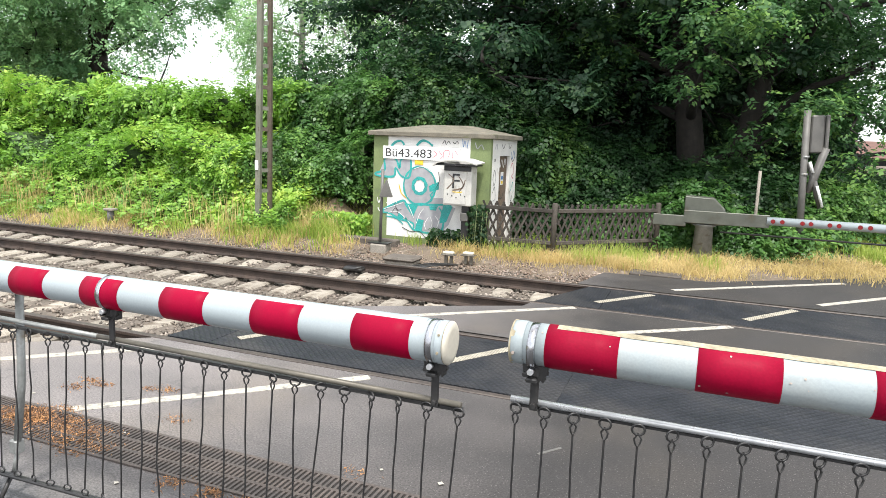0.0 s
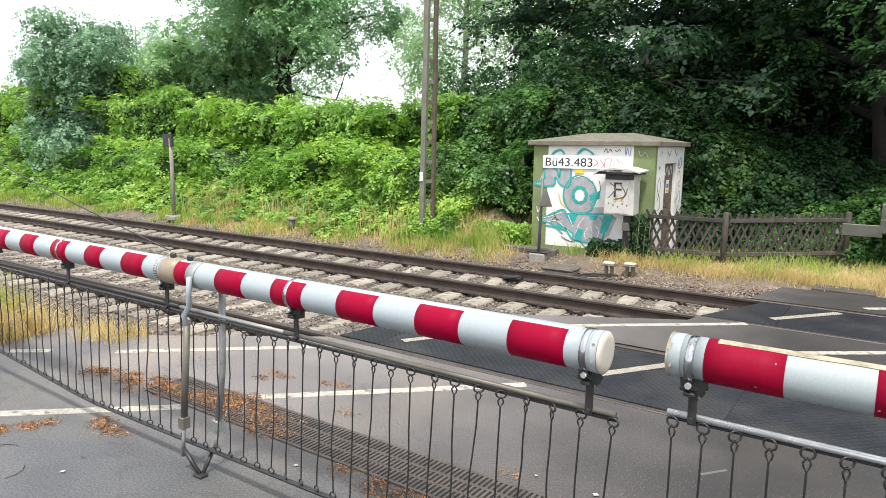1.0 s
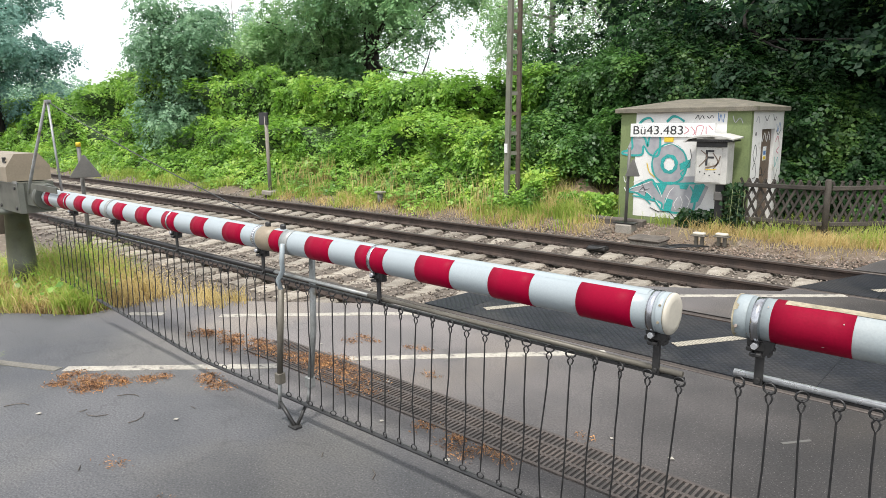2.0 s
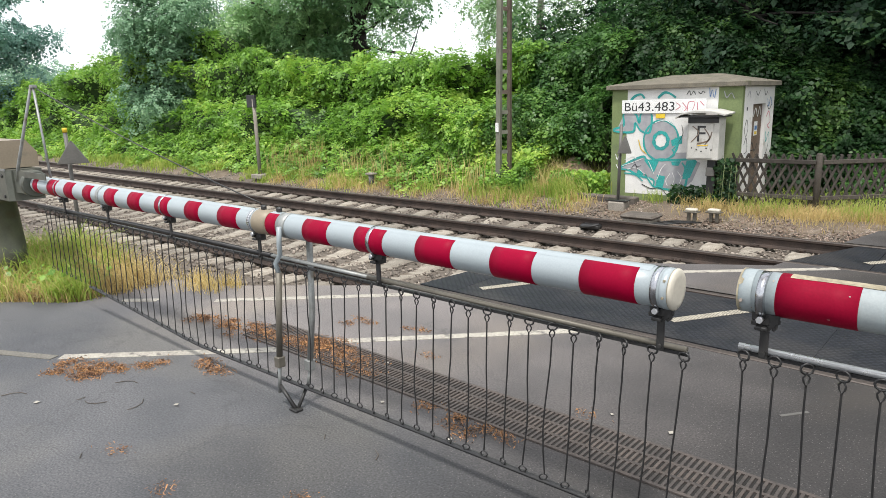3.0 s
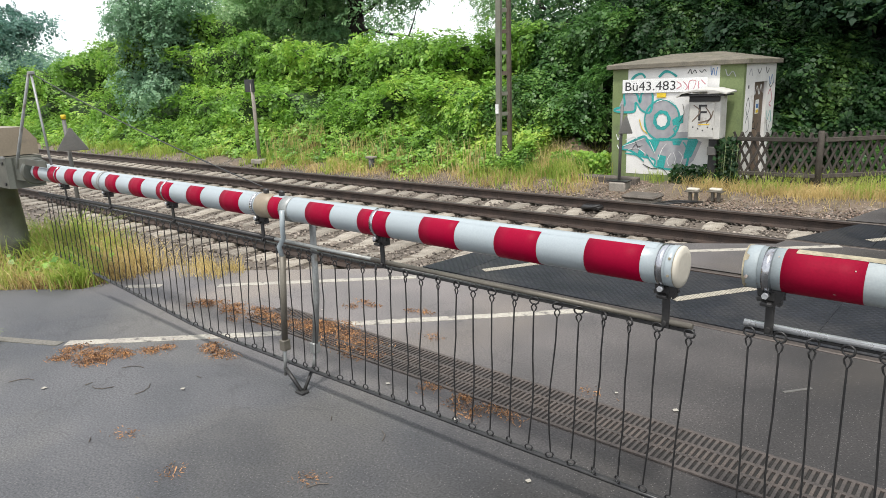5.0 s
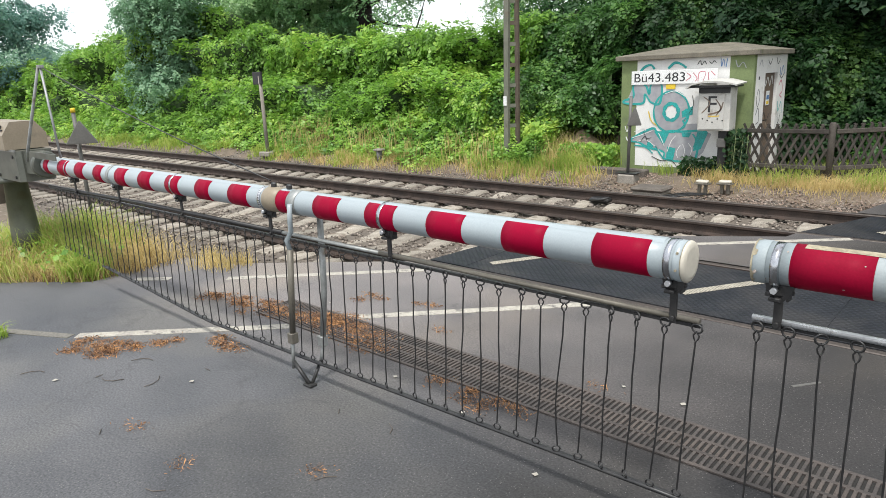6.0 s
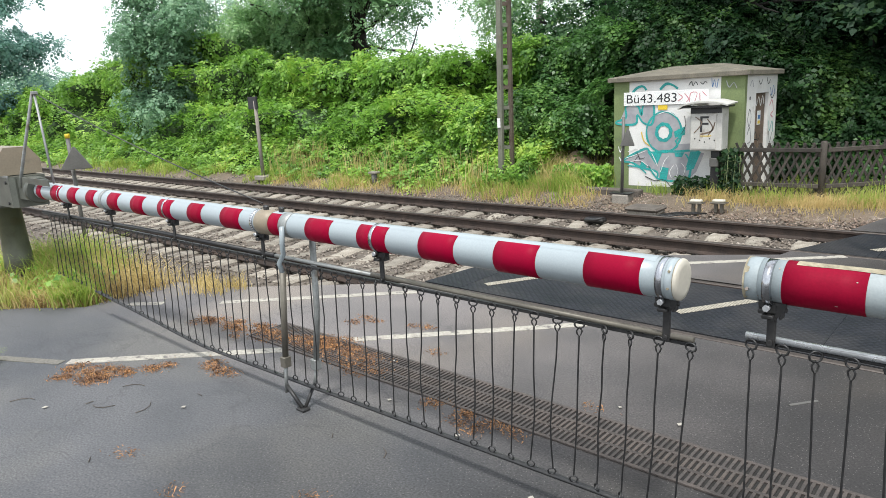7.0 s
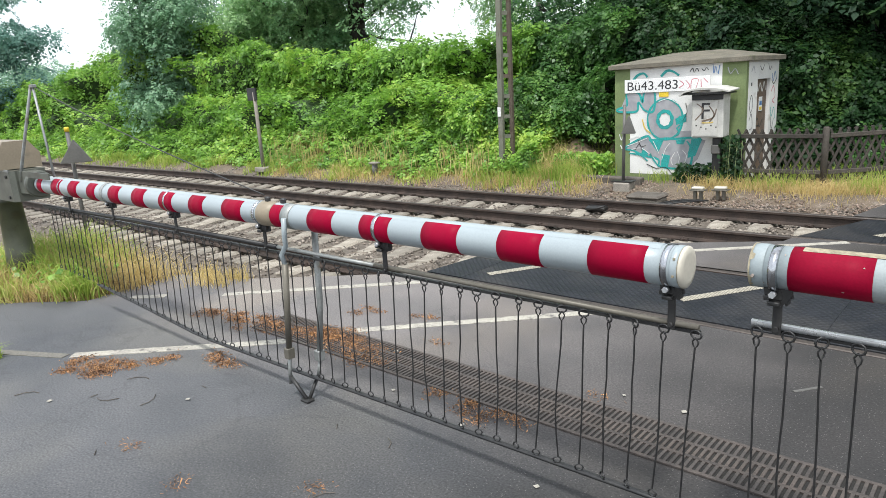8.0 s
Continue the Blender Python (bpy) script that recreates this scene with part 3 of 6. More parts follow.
for i, (a, b) in enumerate(LINES):
    a, b = Vector((*a, 0)), Vector((*b, 0))
    d = (b - a).normalized()
    s = Vector((-d.y, d.x, 0)) * (0.055 if i < 12 else 0.012)
    m = int(max(2, (b - a).length / 0.15))
    bm = bmesh.new()
    rows = []
    on_deck = -3.5 < (a.y + b.y) / 2 < -1.9 or 0.0 < (a.y + b.y) / 2 < 1.5
    z0 = -0.004 if on_deck else 0.0
    for k in range(m + 1):
        p = a + (b - a) * k / m
        j = rng.uniform(-0.006, 0.006)
        rows.append([bm.verts.new(p + s * (1 + j) + Vector((0, 0, z0))), bm.verts.new(p - s * (1 - j) + Vector((0, 0, z0))), bm.verts.new(p + s * (1 + j) + Vector((0, 0, z0 + 0.004))), bm.verts.new(p - s * (1 - j) + Vector((0, 0, z0 + 0.004)))])
    for p, q in zip(rows, rows[1:]):
        bm.faces.new((p[2], q[2], q[3], p[3]))
        bm.faces.new((p[0], q[0], q[2], p[2]))
        bm.faces.new((p[3], q[3], q[1], p[1]))
    tagged(part("road_marking", bm, GREYPAINT if i >= 12 else DECK_PAINT if on_deck else PAINT), "worn white painted line on the crossing", "road marking", "painted road lines", "structure")

# flush kerb that carries on from the line towards the verge
bm = bmesh.new()
for k in range(16):
    a = Vector((-5.14, -7.09, 0)) + Vector((-0.9, -0.43, 0)).normalized() * k * 0.8
    bmesh.ops.create_cube(bm, size=1.0, matrix=Matrix.Translation(a + Vector((-0.36, -0.17, -0.05))) @ Matrix.Rotation(math.atan2(-0.43, -0.9), 4, "Z") @ Matrix.Diagonal((0.78, 0.09, 0.112, 1)))
tagged(part("kerb", bm, KERB), "flush grey concrete kerb stones in the asphalt", "kerb", kind="structure")

# rails: the profile is swept along x
PROFILE = [(-0.075, -0.172), (0.075, -0.172), (0.075, -0.162), (0.02, -0.148), (0.009, -0.135), (0.009, -0.05), (0.036, -0.036), (0.036, -0.008), (0.028, 0.0), (-0.028, 0.0), (-0.036, -0.008), (-0.036, -0.036), (-0.009, -0.05), (-0.009, -0.135), (-0.02, -0.148), (-0.075, -0.162)]


def rail_mesh():
    xs = [-260, -120, -60, -30, -15, -8, -4, 0, 8, 60]
    k = len(PROFILE)
    v = [(x, y, z) for x in xs for y, z in PROFILE]
    f = [(i * k + j, i * k + (j + 1) % k, (i + 1) * k + (j + 1) % k, (i + 1) * k + j) for i in range(len(xs) - 1) for j in range(k)]
    me = to_mesh("rail", v, f)
    me.materials.append(RUST)
    me.materials.append(RAILTOP)
    idx = np.zeros(len(f), dtype=np.int32)
    for n_, q in enumerate(f):
        if n_ % k in (7, 8, 9):
            idx[n_] = 1
    me.polygons.foreach_set("material_index", idx)
    return me


def sleeper_mesh():
    """A concrete sleeper, waisted in the middle, with sloped shoulders."""
    bm = bmesh.new()
    secs = [(-1.3, 0.15, 0.115, -0.195), (-1.1, 0.15, 0.115, -0.182), (-0.5, 0.15, 0.115, -0.182), (-0.3, 0.125, 0.085, -0.215), (0.3, 0.125, 0.085, -0.215), (0.5, 0.15, 0.115, -0.182), (1.1, 0.15, 0.115, -0.182), (1.3, 0.15, 0.115, -0.195)]
    rows = [[bm.verts.new(p) for p in ((-w, y, -0.38), (w, y, -0.38), (w, y, z - 0.03), (t, y, z), (-t, y, z), (-w, y, z - 0.03))] for y, w, t, z in secs]
    for a, b in zip(rows, rows[1:]):
        for j in range(6):
            bm.faces.new((a[j], a[(j + 1) % 6], b[(j + 1) % 6], b[j]))
    bm.faces.new(rows[0])
    bm.faces.new(rows[-1][::-1])
    return finish(bm, "sleeper")


def fastening_mesh():
    bm = bmesh.new()
    for s in (-1, 1):
        add_box(bm, (-0.06, s * 0.08 - 0.015, -0.18), (0.06, s * 0.08 + 0.03, -0.165))
        add_tube(bm, [(-0.05, s * 0.05, -0.15), (-0.055, s * 0.1, -0.135), (0, s * 0.115, -0.15), (0.055, s * 0.1, -0.135), (0.05, s * 0.05, -0.15)], 0.008, 5)
        add_tube(bm, [(0, s * 0.09, -0.18), (0, s * 0.09, -0.12)], 0.014, 6)
    return finish(bm, "rail_fastening")


R_ME, S_ME, F_ME = rail_mesh(), sleeper_mesh(), fastening_mesh()
for k, (ya, yb, x0) in enumerate(((RAIL_Y[0], RAIL_Y[1], -4.55), (RAIL_Y[2], RAIL_Y[3], -1.27))):
    yc = (ya + yb) / 2
    tr = thing("railway_track", (0, yc, 0), "rusty steel rails on pale concrete sleepers in ballast", "railway track", "railway tracks", "structure")
    part("rail", R_ME, None, tr, at=(0, ya - yc, 0))
    part("rail", R_ME, None, tr, at=(0, yb - yc, 0))
    i = 0
    while i < 110:
        x = x0 - 0.6 * i + rng.uniform(-0.02, 0.02)
        sl = part("sleeper", S_ME, SLEEPER, tr, at=pose(x, rng.uniform(-0.03, 0.03), 0, 0, 0, rng.uniform(-0.8, 0.8)))
        if i < 34:
            for yy in (ya - yc, yb - yc):
                part("rail_fastening", F_ME, RUST, sl, at=(0, yy, 0))
        i += 1

# ballast: an uneven bed and loose stones
bx, by = np.arange(-70, 0.2, 0.22), np.arange(-5.2, 3.3, 0.14)
BX, BY = np.meshgrid(bx, by, indexing="ij")
bz = -0.235 + 0.03 * fbm(np.stack([BX.ravel(), BY.ravel(), 0 * BX.ravel()], 1), 3.1) - 0.25 * np.clip((-4.75 - BY.ravel()) / 0.5, 0, 1) + 0.17 * np.clip((BY.ravel() - 2.5) / 0.6, 0, 1)
inside = BX.ravel() < left_edge(BY.ravel()) + 0.12
nb = len(by)
bf = [(i * nb + j, (i + 1) * nb + j, (i + 1) * nb + j + 1, i * nb + j + 1) for i in range(len(bx) - 1) for j in range(nb - 1) if inside[i * nb + j] and inside[(i + 1) * nb + j] and inside[i * nb + j + 1]]
tagged(part("ballast_bed", to_mesh("ballast_bed", np.stack([BX.ravel(), BY.ravel(), bz], 1), bf, True), BED), "brown gravel bed under the tracks", "gravel", kind="stuff")


def stones(n, x0, x1, y0, y1, size, zoff):
    x = x1 - (x1 - x0) * rng.uniform(0, 1, n) ** 1.6
    y = rng.uniform(y0, y1, n)
    ok = x < left_edge(y) - 0.03
    x, y = x[ok], y[ok]
    z = zoff + 0.03 * fbm(np.stack([x, y, 0 * x], 1), 3.1) - 0.25 * np.clip((-4.75 - y) / 0.5, 0, 1) + 0.17 * np.clip((y - 2.5) / 0.6, 0, 1)
    base = np.array([[1, 0, 0], [0, 1, 0], [-1, 0, 0], [0, -1, 0], [0, 0, 0.8], [0, 0, -0.8]], float)
    tri = np.array([[0, 1, 4], [1, 2, 4], [2, 3, 4], [3, 0, 4], [1, 0, 5], [2, 1, 5], [3, 2, 5], [0, 3, 5]])
    m = len(x)
    v = base[None] * rng.uniform(0.55, 1.25, (m, 6, 3)) + rng.normal(0, 0.16, (m, 6, 3))
    a, b = rng.uniform(0, 6.28, m), rng.uniform(-0.7, 0.7, m)
    ca, sa, cb, sb = np.cos(a), np.sin(a), np.cos(b), np.sin(b)
    vx, vy = v[..., 0] * ca[:, None] - v[..., 1] * sa[:, None], v[..., 0] * sa[:, None] + v[..., 1] * ca[:, None]
    vy, vz = vy * cb[:, None] - v[..., 2] * sb[:, None], vy * sb[:, None] + v[..., 2] * cb[:, None]
    s = (size * rng.uniform(0.5, 1.3, m))[:, None]
    v = np.stack([vx * s + x[:, None], vy * s + y[:, None], vz * s + z[:, None]], -1)
    me = bpy.data.meshes.new("ballast_stones")
    idx = (tri[None] + (np.arange(m) * 6)[:, None, None]).reshape(-1)
    me.vertices.add(m * 6)
    me.vertices.foreach_set("co", np.ascontiguousarray(v, dtype=np.float32).ravel())
    me.loops.add(len(idx))
    me.loops.foreach_set("vertex_index", idx.astype(np.int32))
    me.polygons.add(len(idx) // 3)
    me.polygons.foreach_set("loop_start", np.arange(0, len(idx), 3, dtype=np.int32))
    me.update(calc_edges=True)
    return me


tagged(part("ballast_stones", stones(30000, -32, -0.5, -5.1, 3.1, 0.03, -0.225), STONE), "loose broken grey-brown ballast stones", "gravel", kind="stuff")

tagged(part("verge_gravel", stones(9000, -12, -0.3, 2.0, 3.9, 0.017, -0.205), GRAVEL), "fine reddish brown gravel beside the far rail", "gravel", kind="stuff")

# drainage grate across the road in front of the tracks
DY0, DY1, DX0, DX1 = -5.74, -5.33, -4.3, 6.0
grate = thing("drain_grate", (0, 0, 0), "rusty cast iron slotted drain grate set in asphalt", "drain grate", kind="structure")
# No hole here: a flat near-black plate paints the dark of the pit.
part("pit", box((DX0, DY0, 0.0005), (DX1, DY1, 0.003)), PIT, grate)
for y in (DY0, DY0 + 0.135, DY0 + 0.265, DY1):
    part("grate_rib", box((DX0, y - 0.012, 0.001), (DX1, y + 0.012, 0.014), 0.002), CASTIRON, grate)
bar = finish(box((-0.009, DY0, 0.001), (0.009, DY1, 0.013), 0.002), "grate_bar")
for k in range(int((DX1 - DX0) / 0.036)):
    part("grate_bar", bar, CASTIRON, grate, at=pose(DX0 + 0.036 * k, 0, 0, 0, 0, 0))


# ---- the barriers ----
BY_, BZ = -6.33, 1.311
RING_TOP = 1.035


def hanging_rod(z_top, z_bot, bend):
    """One wire of the hanging grille, with a ring above and below."""
    bm = bmesh.new()
    add_ring(bm, (0, 0, z_top - 0.016), 0.023, 0.0048, "y", 10)
    e = z_top - 0.045
    add_tube(bm, [(0, 0, e + 0.012), (0.013, 0, e - 0.01), (0.009, 0, e - 0.028), (0, 0, e - 0.045), (-0.009, 0, e - 0.028), (-0.013, 0, e - 0.01), (0, 0, e + 0.012)], 0.004, 5, False)
    zs = np.linspace(e - 0.045, z_bot + 0.055, 7)
    add_tube(bm, [(bend * math.sin(math.pi * i / 6) + bend * 0.5 * math.sin(5.1 * i), 0.4 * bend * math.sin(2.2 * i), z) for i, z in enumerate(zs)], 0.0044, 5, False)
    add_ring(bm, (0, 0, z_bot + 0.034), 0.02, 0.0046, "y", 8)
    return bm


def clamp_part(parent, x, z_axis, r, z_bar, mat=None):
    """A hanger: a band round the beam, a bolted block and a strap down to the bar."""
    hg = part("hanger", tube([(x - 0.014, BY_, z_axis), (x + 0.014, BY_, z_axis)], r + 0.0042, 36), BAND, parent, "bright steel clamp band")
    bm = box((x - 0.014, BY_ - 0.03, z_axis - r - 0.036), (x + 0.03, BY_ + 0.03, z_axis - r + 0.008), 0.008)
    add_box(bm, (x + 0.036, BY_ - 0.022, z_axis - r - 0.052), (x + 0.046, BY_ + 0.022, z_axis - r + 0.006), 0.002)
    add_box(bm, (x - 0.034, BY_ - 0.046, z_axis - r - 0.032), (x - 0.012, BY_ - 0.012, z_axis - r - 0.014), 0.003)
    add_box(bm, (x - 0.02, BY_ - 0.052, z_axis - r - 0.05), (x + 0.024, BY_ - 0.03, z_axis - r - 0.034), 0.004)
    add_tube(bm, [(x + 0.028, BY_, z_axis - r - 0.02), (x + 0.058, BY_, z_axis - r - 0.02)], 0.009, 6)
    yoke = [bm.verts.new((x + 0.01 + a, BY_ + b, z)) for b in (-0.024, 0.0) for a, z in ((-0.05, z_axis - r + 0.012), (0.05, z_axis - r + 0.012), (0.045, z_axis - r - 0.02), (0.016, z_axis - r - 0.055), (-0.016, z_axis - r - 0.055), (-0.045, z_axis - r - 0.02))]
    bm.faces.new(yoke[:6])
    bm.faces.new(yoke[6:][::-1])
    for j in range(6):
        bm.faces.new((yoke[j], yoke[(j + 1) % 6], yoke[6 + (j + 1) % 6], yoke[6 + j]))
    part("bracket", bm, DARKM, hg)
    part("strap", box((x - 0.006, BY_ - 0.018, z_bar - 0.022), (x + 0.026, BY_ - 0.006, z_axis - r - 0.03), 0.002), DARKM, hg)
    part("strap_nut", tube([(x + 0.01, BY_ - 0.032, z_bar), (x + 0.01, BY_ - 0.016, z_bar)], 0.011, 6), DARKM, hg)
    part("bolt", tube([(x, BY_ - 0.066, z_axis - r - 0.004), (x, BY_ - 0.04, z_axis - r - 0.004)], 0.013, 6), BRIGHT, hg)
    return hg


def beam_radius(x):
    return float(np.interp(x, [-7.3, -5.5, -2.9, -1.7, 0.1], [0.096, 0.091, 0.082, 0.0815, 0.087]))


left_barrier = thing("level_crossing_barrier", (0, 0, 0), "closed red and white barrier with hanging wire grille over asphalt", "barrier", "level crossing barriers")
xs = np.concatenate([[-7.34, -7.31, -7.26, -7.2], np.linspace(-7.1, -0.004, 40)])
beam = part("beam", tube([(x, BY_, BZ) for x in xs], [0.06, 0.078, 0.09, 0.095] + [beam_radius(x) for x in xs[4:]], 36), WHITE, left_barrier, "white reflective tube")
for a, b in ((-7.12, -6.98), (-6.7, -6.46), (-6.24, -6.02), (-5.77, -5.58), (-5.28, -5.06), (-4.8, -4.57), (-4.3, -4.08), (-3.81, -3.6), (-3.33, -3.08), (-2.78, -2.61), (-2.32, -2.08), (-1.83, -1.59), (-1.335, -1.09), (-0.84, -0.6), (-0.355, -0.1)):
    a, b = (q + np.interp(q, [-7.3, -2.5, -1.3, -0.1], [-0.06, -0.055, -0.045, -0.012]) for q in (a, b))
    ys_ = np.linspace(a, b, 4)
    part("red_stripe", tube([(x, BY_, BZ) for x in ys_], [beam_radius(x) + 0.0018 for x in ys_], 36), RED, beam, "red reflective band")
top = bmesh.new()
rows = [[top.verts.new((q, BY_ + (beam_radius(q) + e) * math.sin(a), BZ + (beam_radius(q) + e) * math.cos(a))) for a, e in zip(np.linspace(-0.5 + 0.012 * math.sin(q * 9), 0.7, 9), (0.0004, 0.0024, 0.0024, 0.0024, 0.0024, 0.0024, 0.0024, 0.0024, 0.0004))] for q in np.linspace(-7.1, -0.06, 60)]
for a, b in zip(rows, rows[1:]):
    for j in range(8):
        top.faces.new((a[j], b[j], b[j + 1], a[j + 1])).smooth = True
part("top_strip", top, WHITE, left_barrier, "bare white strip along the top of the tube")
part("end_stub", tube([(-0.006, BY_, BZ), (-0.002, BY_, BZ), (0.026, BY_, BZ)], [0.087, 0.0885, 0.0885], 40), WHITE, left_barrier)
part("rim", tube([(0.026, BY_, BZ), (0.029, BY_, BZ)], 0.0872, 40), GRIME, left_barrier, "worn brown edge behind the cap")
part("end_cap", tube([(0.029, BY_, BZ), (0.031, BY_, BZ), (0.037, BY_, BZ), (0.043, BY_, BZ), (0.046, BY_, BZ)], [0.088, 0.0892, 0.088, 0.08, 0.06], 40), CAPM, left_barrier, "cream plastic end cap")
for za in (-0.02, 0.05):
    part("screw", tube([(0.012, BY_ - math.sqrt(0.0885 ** 2 - za ** 2), BZ + za), (0.012, BY_ - math.sqrt(0.0885 ** 2 - za ** 2) - 0.006, BZ + za)], 0.0055, 8), GRIME, left_barrier)
part("sleeve", tube([(-2.95, BY_, BZ), (-2.94, BY_, BZ), (-2.9, BY_, BZ), (-2.78, BY_, BZ)], [0.083, 0.09, 0.0875, 0.086], 36), BEIGE, left_barrier, "brown-grey joint sleeve")
part("joint_band", tube([(-3.0, BY_, BZ), (-2.97, BY_, BZ)], 0.0865, 32), BRIGHT, left_barrier)
part("joint_band", tube([(-5.52, BY_, BZ), (-5.47, BY_, BZ)], 0.0975, 32), GALV, left_barrier)
part("white_collar", tube([(-2.66, BY_, BZ), (-2.57, BY_, BZ)], 0.0855, 32), GALV, left_barrier, "grey steel collar")
for x in (-6.57, -5.5, -4.27, -2.98, -1.76, -0.03):
    clamp_part(left_barrier, x, BZ, beam_radius(x), 1.06)
part("lower_bar", tube([(-7.45, BY_ + 0.02, 1.05), (-5, BY_, 1.085), (-2.85, BY_, 1.077)], 0.0165, 14), DARKM, left_barrier, "black painted tube")
part("lower_bar", tube([(-2.86, BY_, 1.077), (-1.78, BY_, 1.073)], 0.0125, 14), GALV, left_barrier, "grey galvanised tube")
part("lower_bar", tube([(-1.86, BY_, 1.073), (0.092, BY_, 1.06)], 0.013, 16), BROWNBAR, left_barrier, "weathered brown tube")
part("ring_rail", box((-7.4, BY_ - 0.004, 1.03), (0.095, BY_ + 0.02, 1.046), 0.002), DARKM, left_barrier)


def rail_low(x):
    return float(np.interp(x, [-7.3, -6.4, -5.15, -4.1, -2.8, 0.2, 9], [0.34, 0.3, 0.212, 0.13, 0.145, 0.19, 0.19]))


rods = [finish(hanging_rod(RING_TOP, 0.0, b), "wire_rod") for b in (0.006, -0.008, 0.003, -0.012, 0.009, -0.002)]
x = 0.08 - 0.1265 * 57
k = 0
while x < 0.1:
    zb = rail_low(x)
    sc = (RING_TOP - zb) / RING_TOP
    part("wire_rod", rods[(k * 5 + k // 7) % 6], DARKM, left_barrier, at=pose(x - 0.05, BY_ - 0.012, zb + 0.012, 0, 3.1 + rng.uniform(-0.9, 0.9), 0) @ Matrix.Rotation(rng.uniform(-0.7, 0.7), 4, "Z") @ Matrix.Diagonal((1, 1, sc, 1)))
    x += 0.1265
    k += 1
rail_xs = np.linspace(-6.2, 0.14, 24)
bm = bmesh.new()
add_tube(bm, [(x, BY_ - 0.012, rail_low(x) + 0.014) for x in rail_xs], 0.011, 8)
add_tube(bm, [(x, BY_ + 0.016, rail_low(x) + 0.0) for x in rail_xs], 0.013, 8)
part("bottom_rail", bm, DARKM, left_barrier, "dark rubber-covered bottom rail")

# folding support leg
leg = part("support_leg", tube([(-2.66, BY_ - 0.085, 1.0), (-2.74, BY_ - 0.085, 0.34)], 0.022, 12), BROWNBAR, left_barrier, "brown weathered steel leg")
part("leg_pole", tube([(-2.53, BY_ + 0.09, 1.24), (-2.55, BY_ + 0.085, 0.7), (-2.6, BY_ + 0.07, 0.3)], 0.022, 12), GALV, leg, "grey galvanised pole")
part("leg_strap", tube([(-2.59, BY_ - 0.1, 1.32), (-2.6, BY_ - 0.105, 1.2), (-2.62, BY_ - 0.09, 1.13), (-2.68, BY_ - 0.09, 1.06), (-2.66, BY_ - 0.085, 0.99)], 0.017, 8), WHITE, leg, "white painted strap")
part("leg_joint", box((-2.765, BY_ - 0.115, 0.3), (-2.71, BY_ - 0.055, 0.38), 0.006), BROWNBAR, leg)
part("leg_joint", box((-2.63, BY_ + 0.04, 0.26), (-2.575, BY_ + 0.1, 0.34), 0.006), GALV, leg)
part("leg_tube", tube([(-2.74, BY_ - 0.085, 0.32), (-2.77, BY_ - 0.085, 0.1)], 0.013, 8), GALV, leg)
part("leg_tube", tube([(-2.6, BY_ + 0.07, 0.28), (-2.62, BY_ + 0.05, 0.12)], 0.013, 8), GALV, leg)
bm = tube([(-2.765, BY_ - 0.085, 0.16), (-2.61, BY_ - 0.075, 0.014)], 0.014, 6)
add_tube(bm, [(-2.62, BY_ + 0.05, 0.15), (-2.6, BY_ - 0.06, 0.014)], 0.013, 6)
add_box(bm, (-2.65, BY_ - 0.105, 0.0), (-2.565, BY_ - 0.04, 0.02), 0.005)
part("leg_foot", bm, DARKM, leg)
for xb in (-2.92, -2.74):
    part("stay_lug", box((xb, BY_ - 0.014, BZ + 0.08), (xb + 0.045, BY_ + 0.014, BZ + 0.118), 0.008), DARKM, left_barrier)

# drive housing and post of the left barrier
bm = prism([(-9.3, BY_ - 0.17), (-7.8, BY_ - 0.17), (-7.74, BY_ - 0.12), (-7.74, BY_ + 0.2), (-9.3, BY_ + 0.2)], 1.1, 1.46)
hs = part("housing", bm, HOUSING, left_barrier, "grey steel drive housing")
bm = bmesh.new()
sec = [(-0.23, 1.47), (-0.23, 1.64), (-0.13, 1.79), (0.13, 1.79), (0.24, 1.64), (0.24, 1.47)]
for xa in (-9.35, -7.92):
    sec_v = [bm.verts.new((xa, BY_ + y, z)) for y, z in sec]
    bm.faces.new(sec_v)
bm.verts.ensure_lookup_table()
for j in range(6):
    bm.faces.new((bm.verts[j], bm.verts[(j + 1) % 6], bm.verts[6 + (j + 1) % 6], bm.verts[6 + j]))
part("hood", bm, BEIGE, hs, "beige sheet metal hood")
bm = box((-8.12, BY_ - 0.205, 1.69), (-8.09, BY_ - 0.17, 1.75))
add_box(bm, (-8.09, BY_ - 0.21, 1.69), (-8.0, BY_ - 0.19, 1.705))
part("plate_mark", bm, BLACKP, hs)
part("seam", box((-9.3, BY_ - 0.182, 1.45), (-7.78, BY_ - 0.168, 1.475)), GALV, hs)
for xx, zz in ((-7.9, 1.39), (-7.9, 1.15), (-8.5, 1.15), (-8.5, 1.39)):
    part("bolt", tube([(xx, BY_ - 0.185, zz), (xx, BY_ - 0.168, zz)], 0.02, 8), DARKM, hs)
bm = prism([(-7.76, BY_ - 0.1), (-7.4, BY_ - 0.07), (-7.4, BY_ + 0.07), (-7.76, BY_ + 0.1)], 1.2, 1.45)
part("beam_socket", bm, HOUSING, left_barrier)
part("socket_ring", tube([(-7.41, BY_, BZ), (-7.35, BY_, BZ), (-7.34, BY_, BZ)], [0.15, 0.15, 0.135], 28), HOUSING, left_barrier, "round steel beam flange")
part("post", tube([(-8.62, BY_, -0.1), (-8.62, BY_, 0.4), (-8.62, BY_, 1.02), (-8.62, BY_, 1.03), (-8.62, BY_, 1.1)], [0.19, 0.165, 0.135, 0.22, 0.22], 20), HOUSING, left_barrier, "galvanised barrier post")
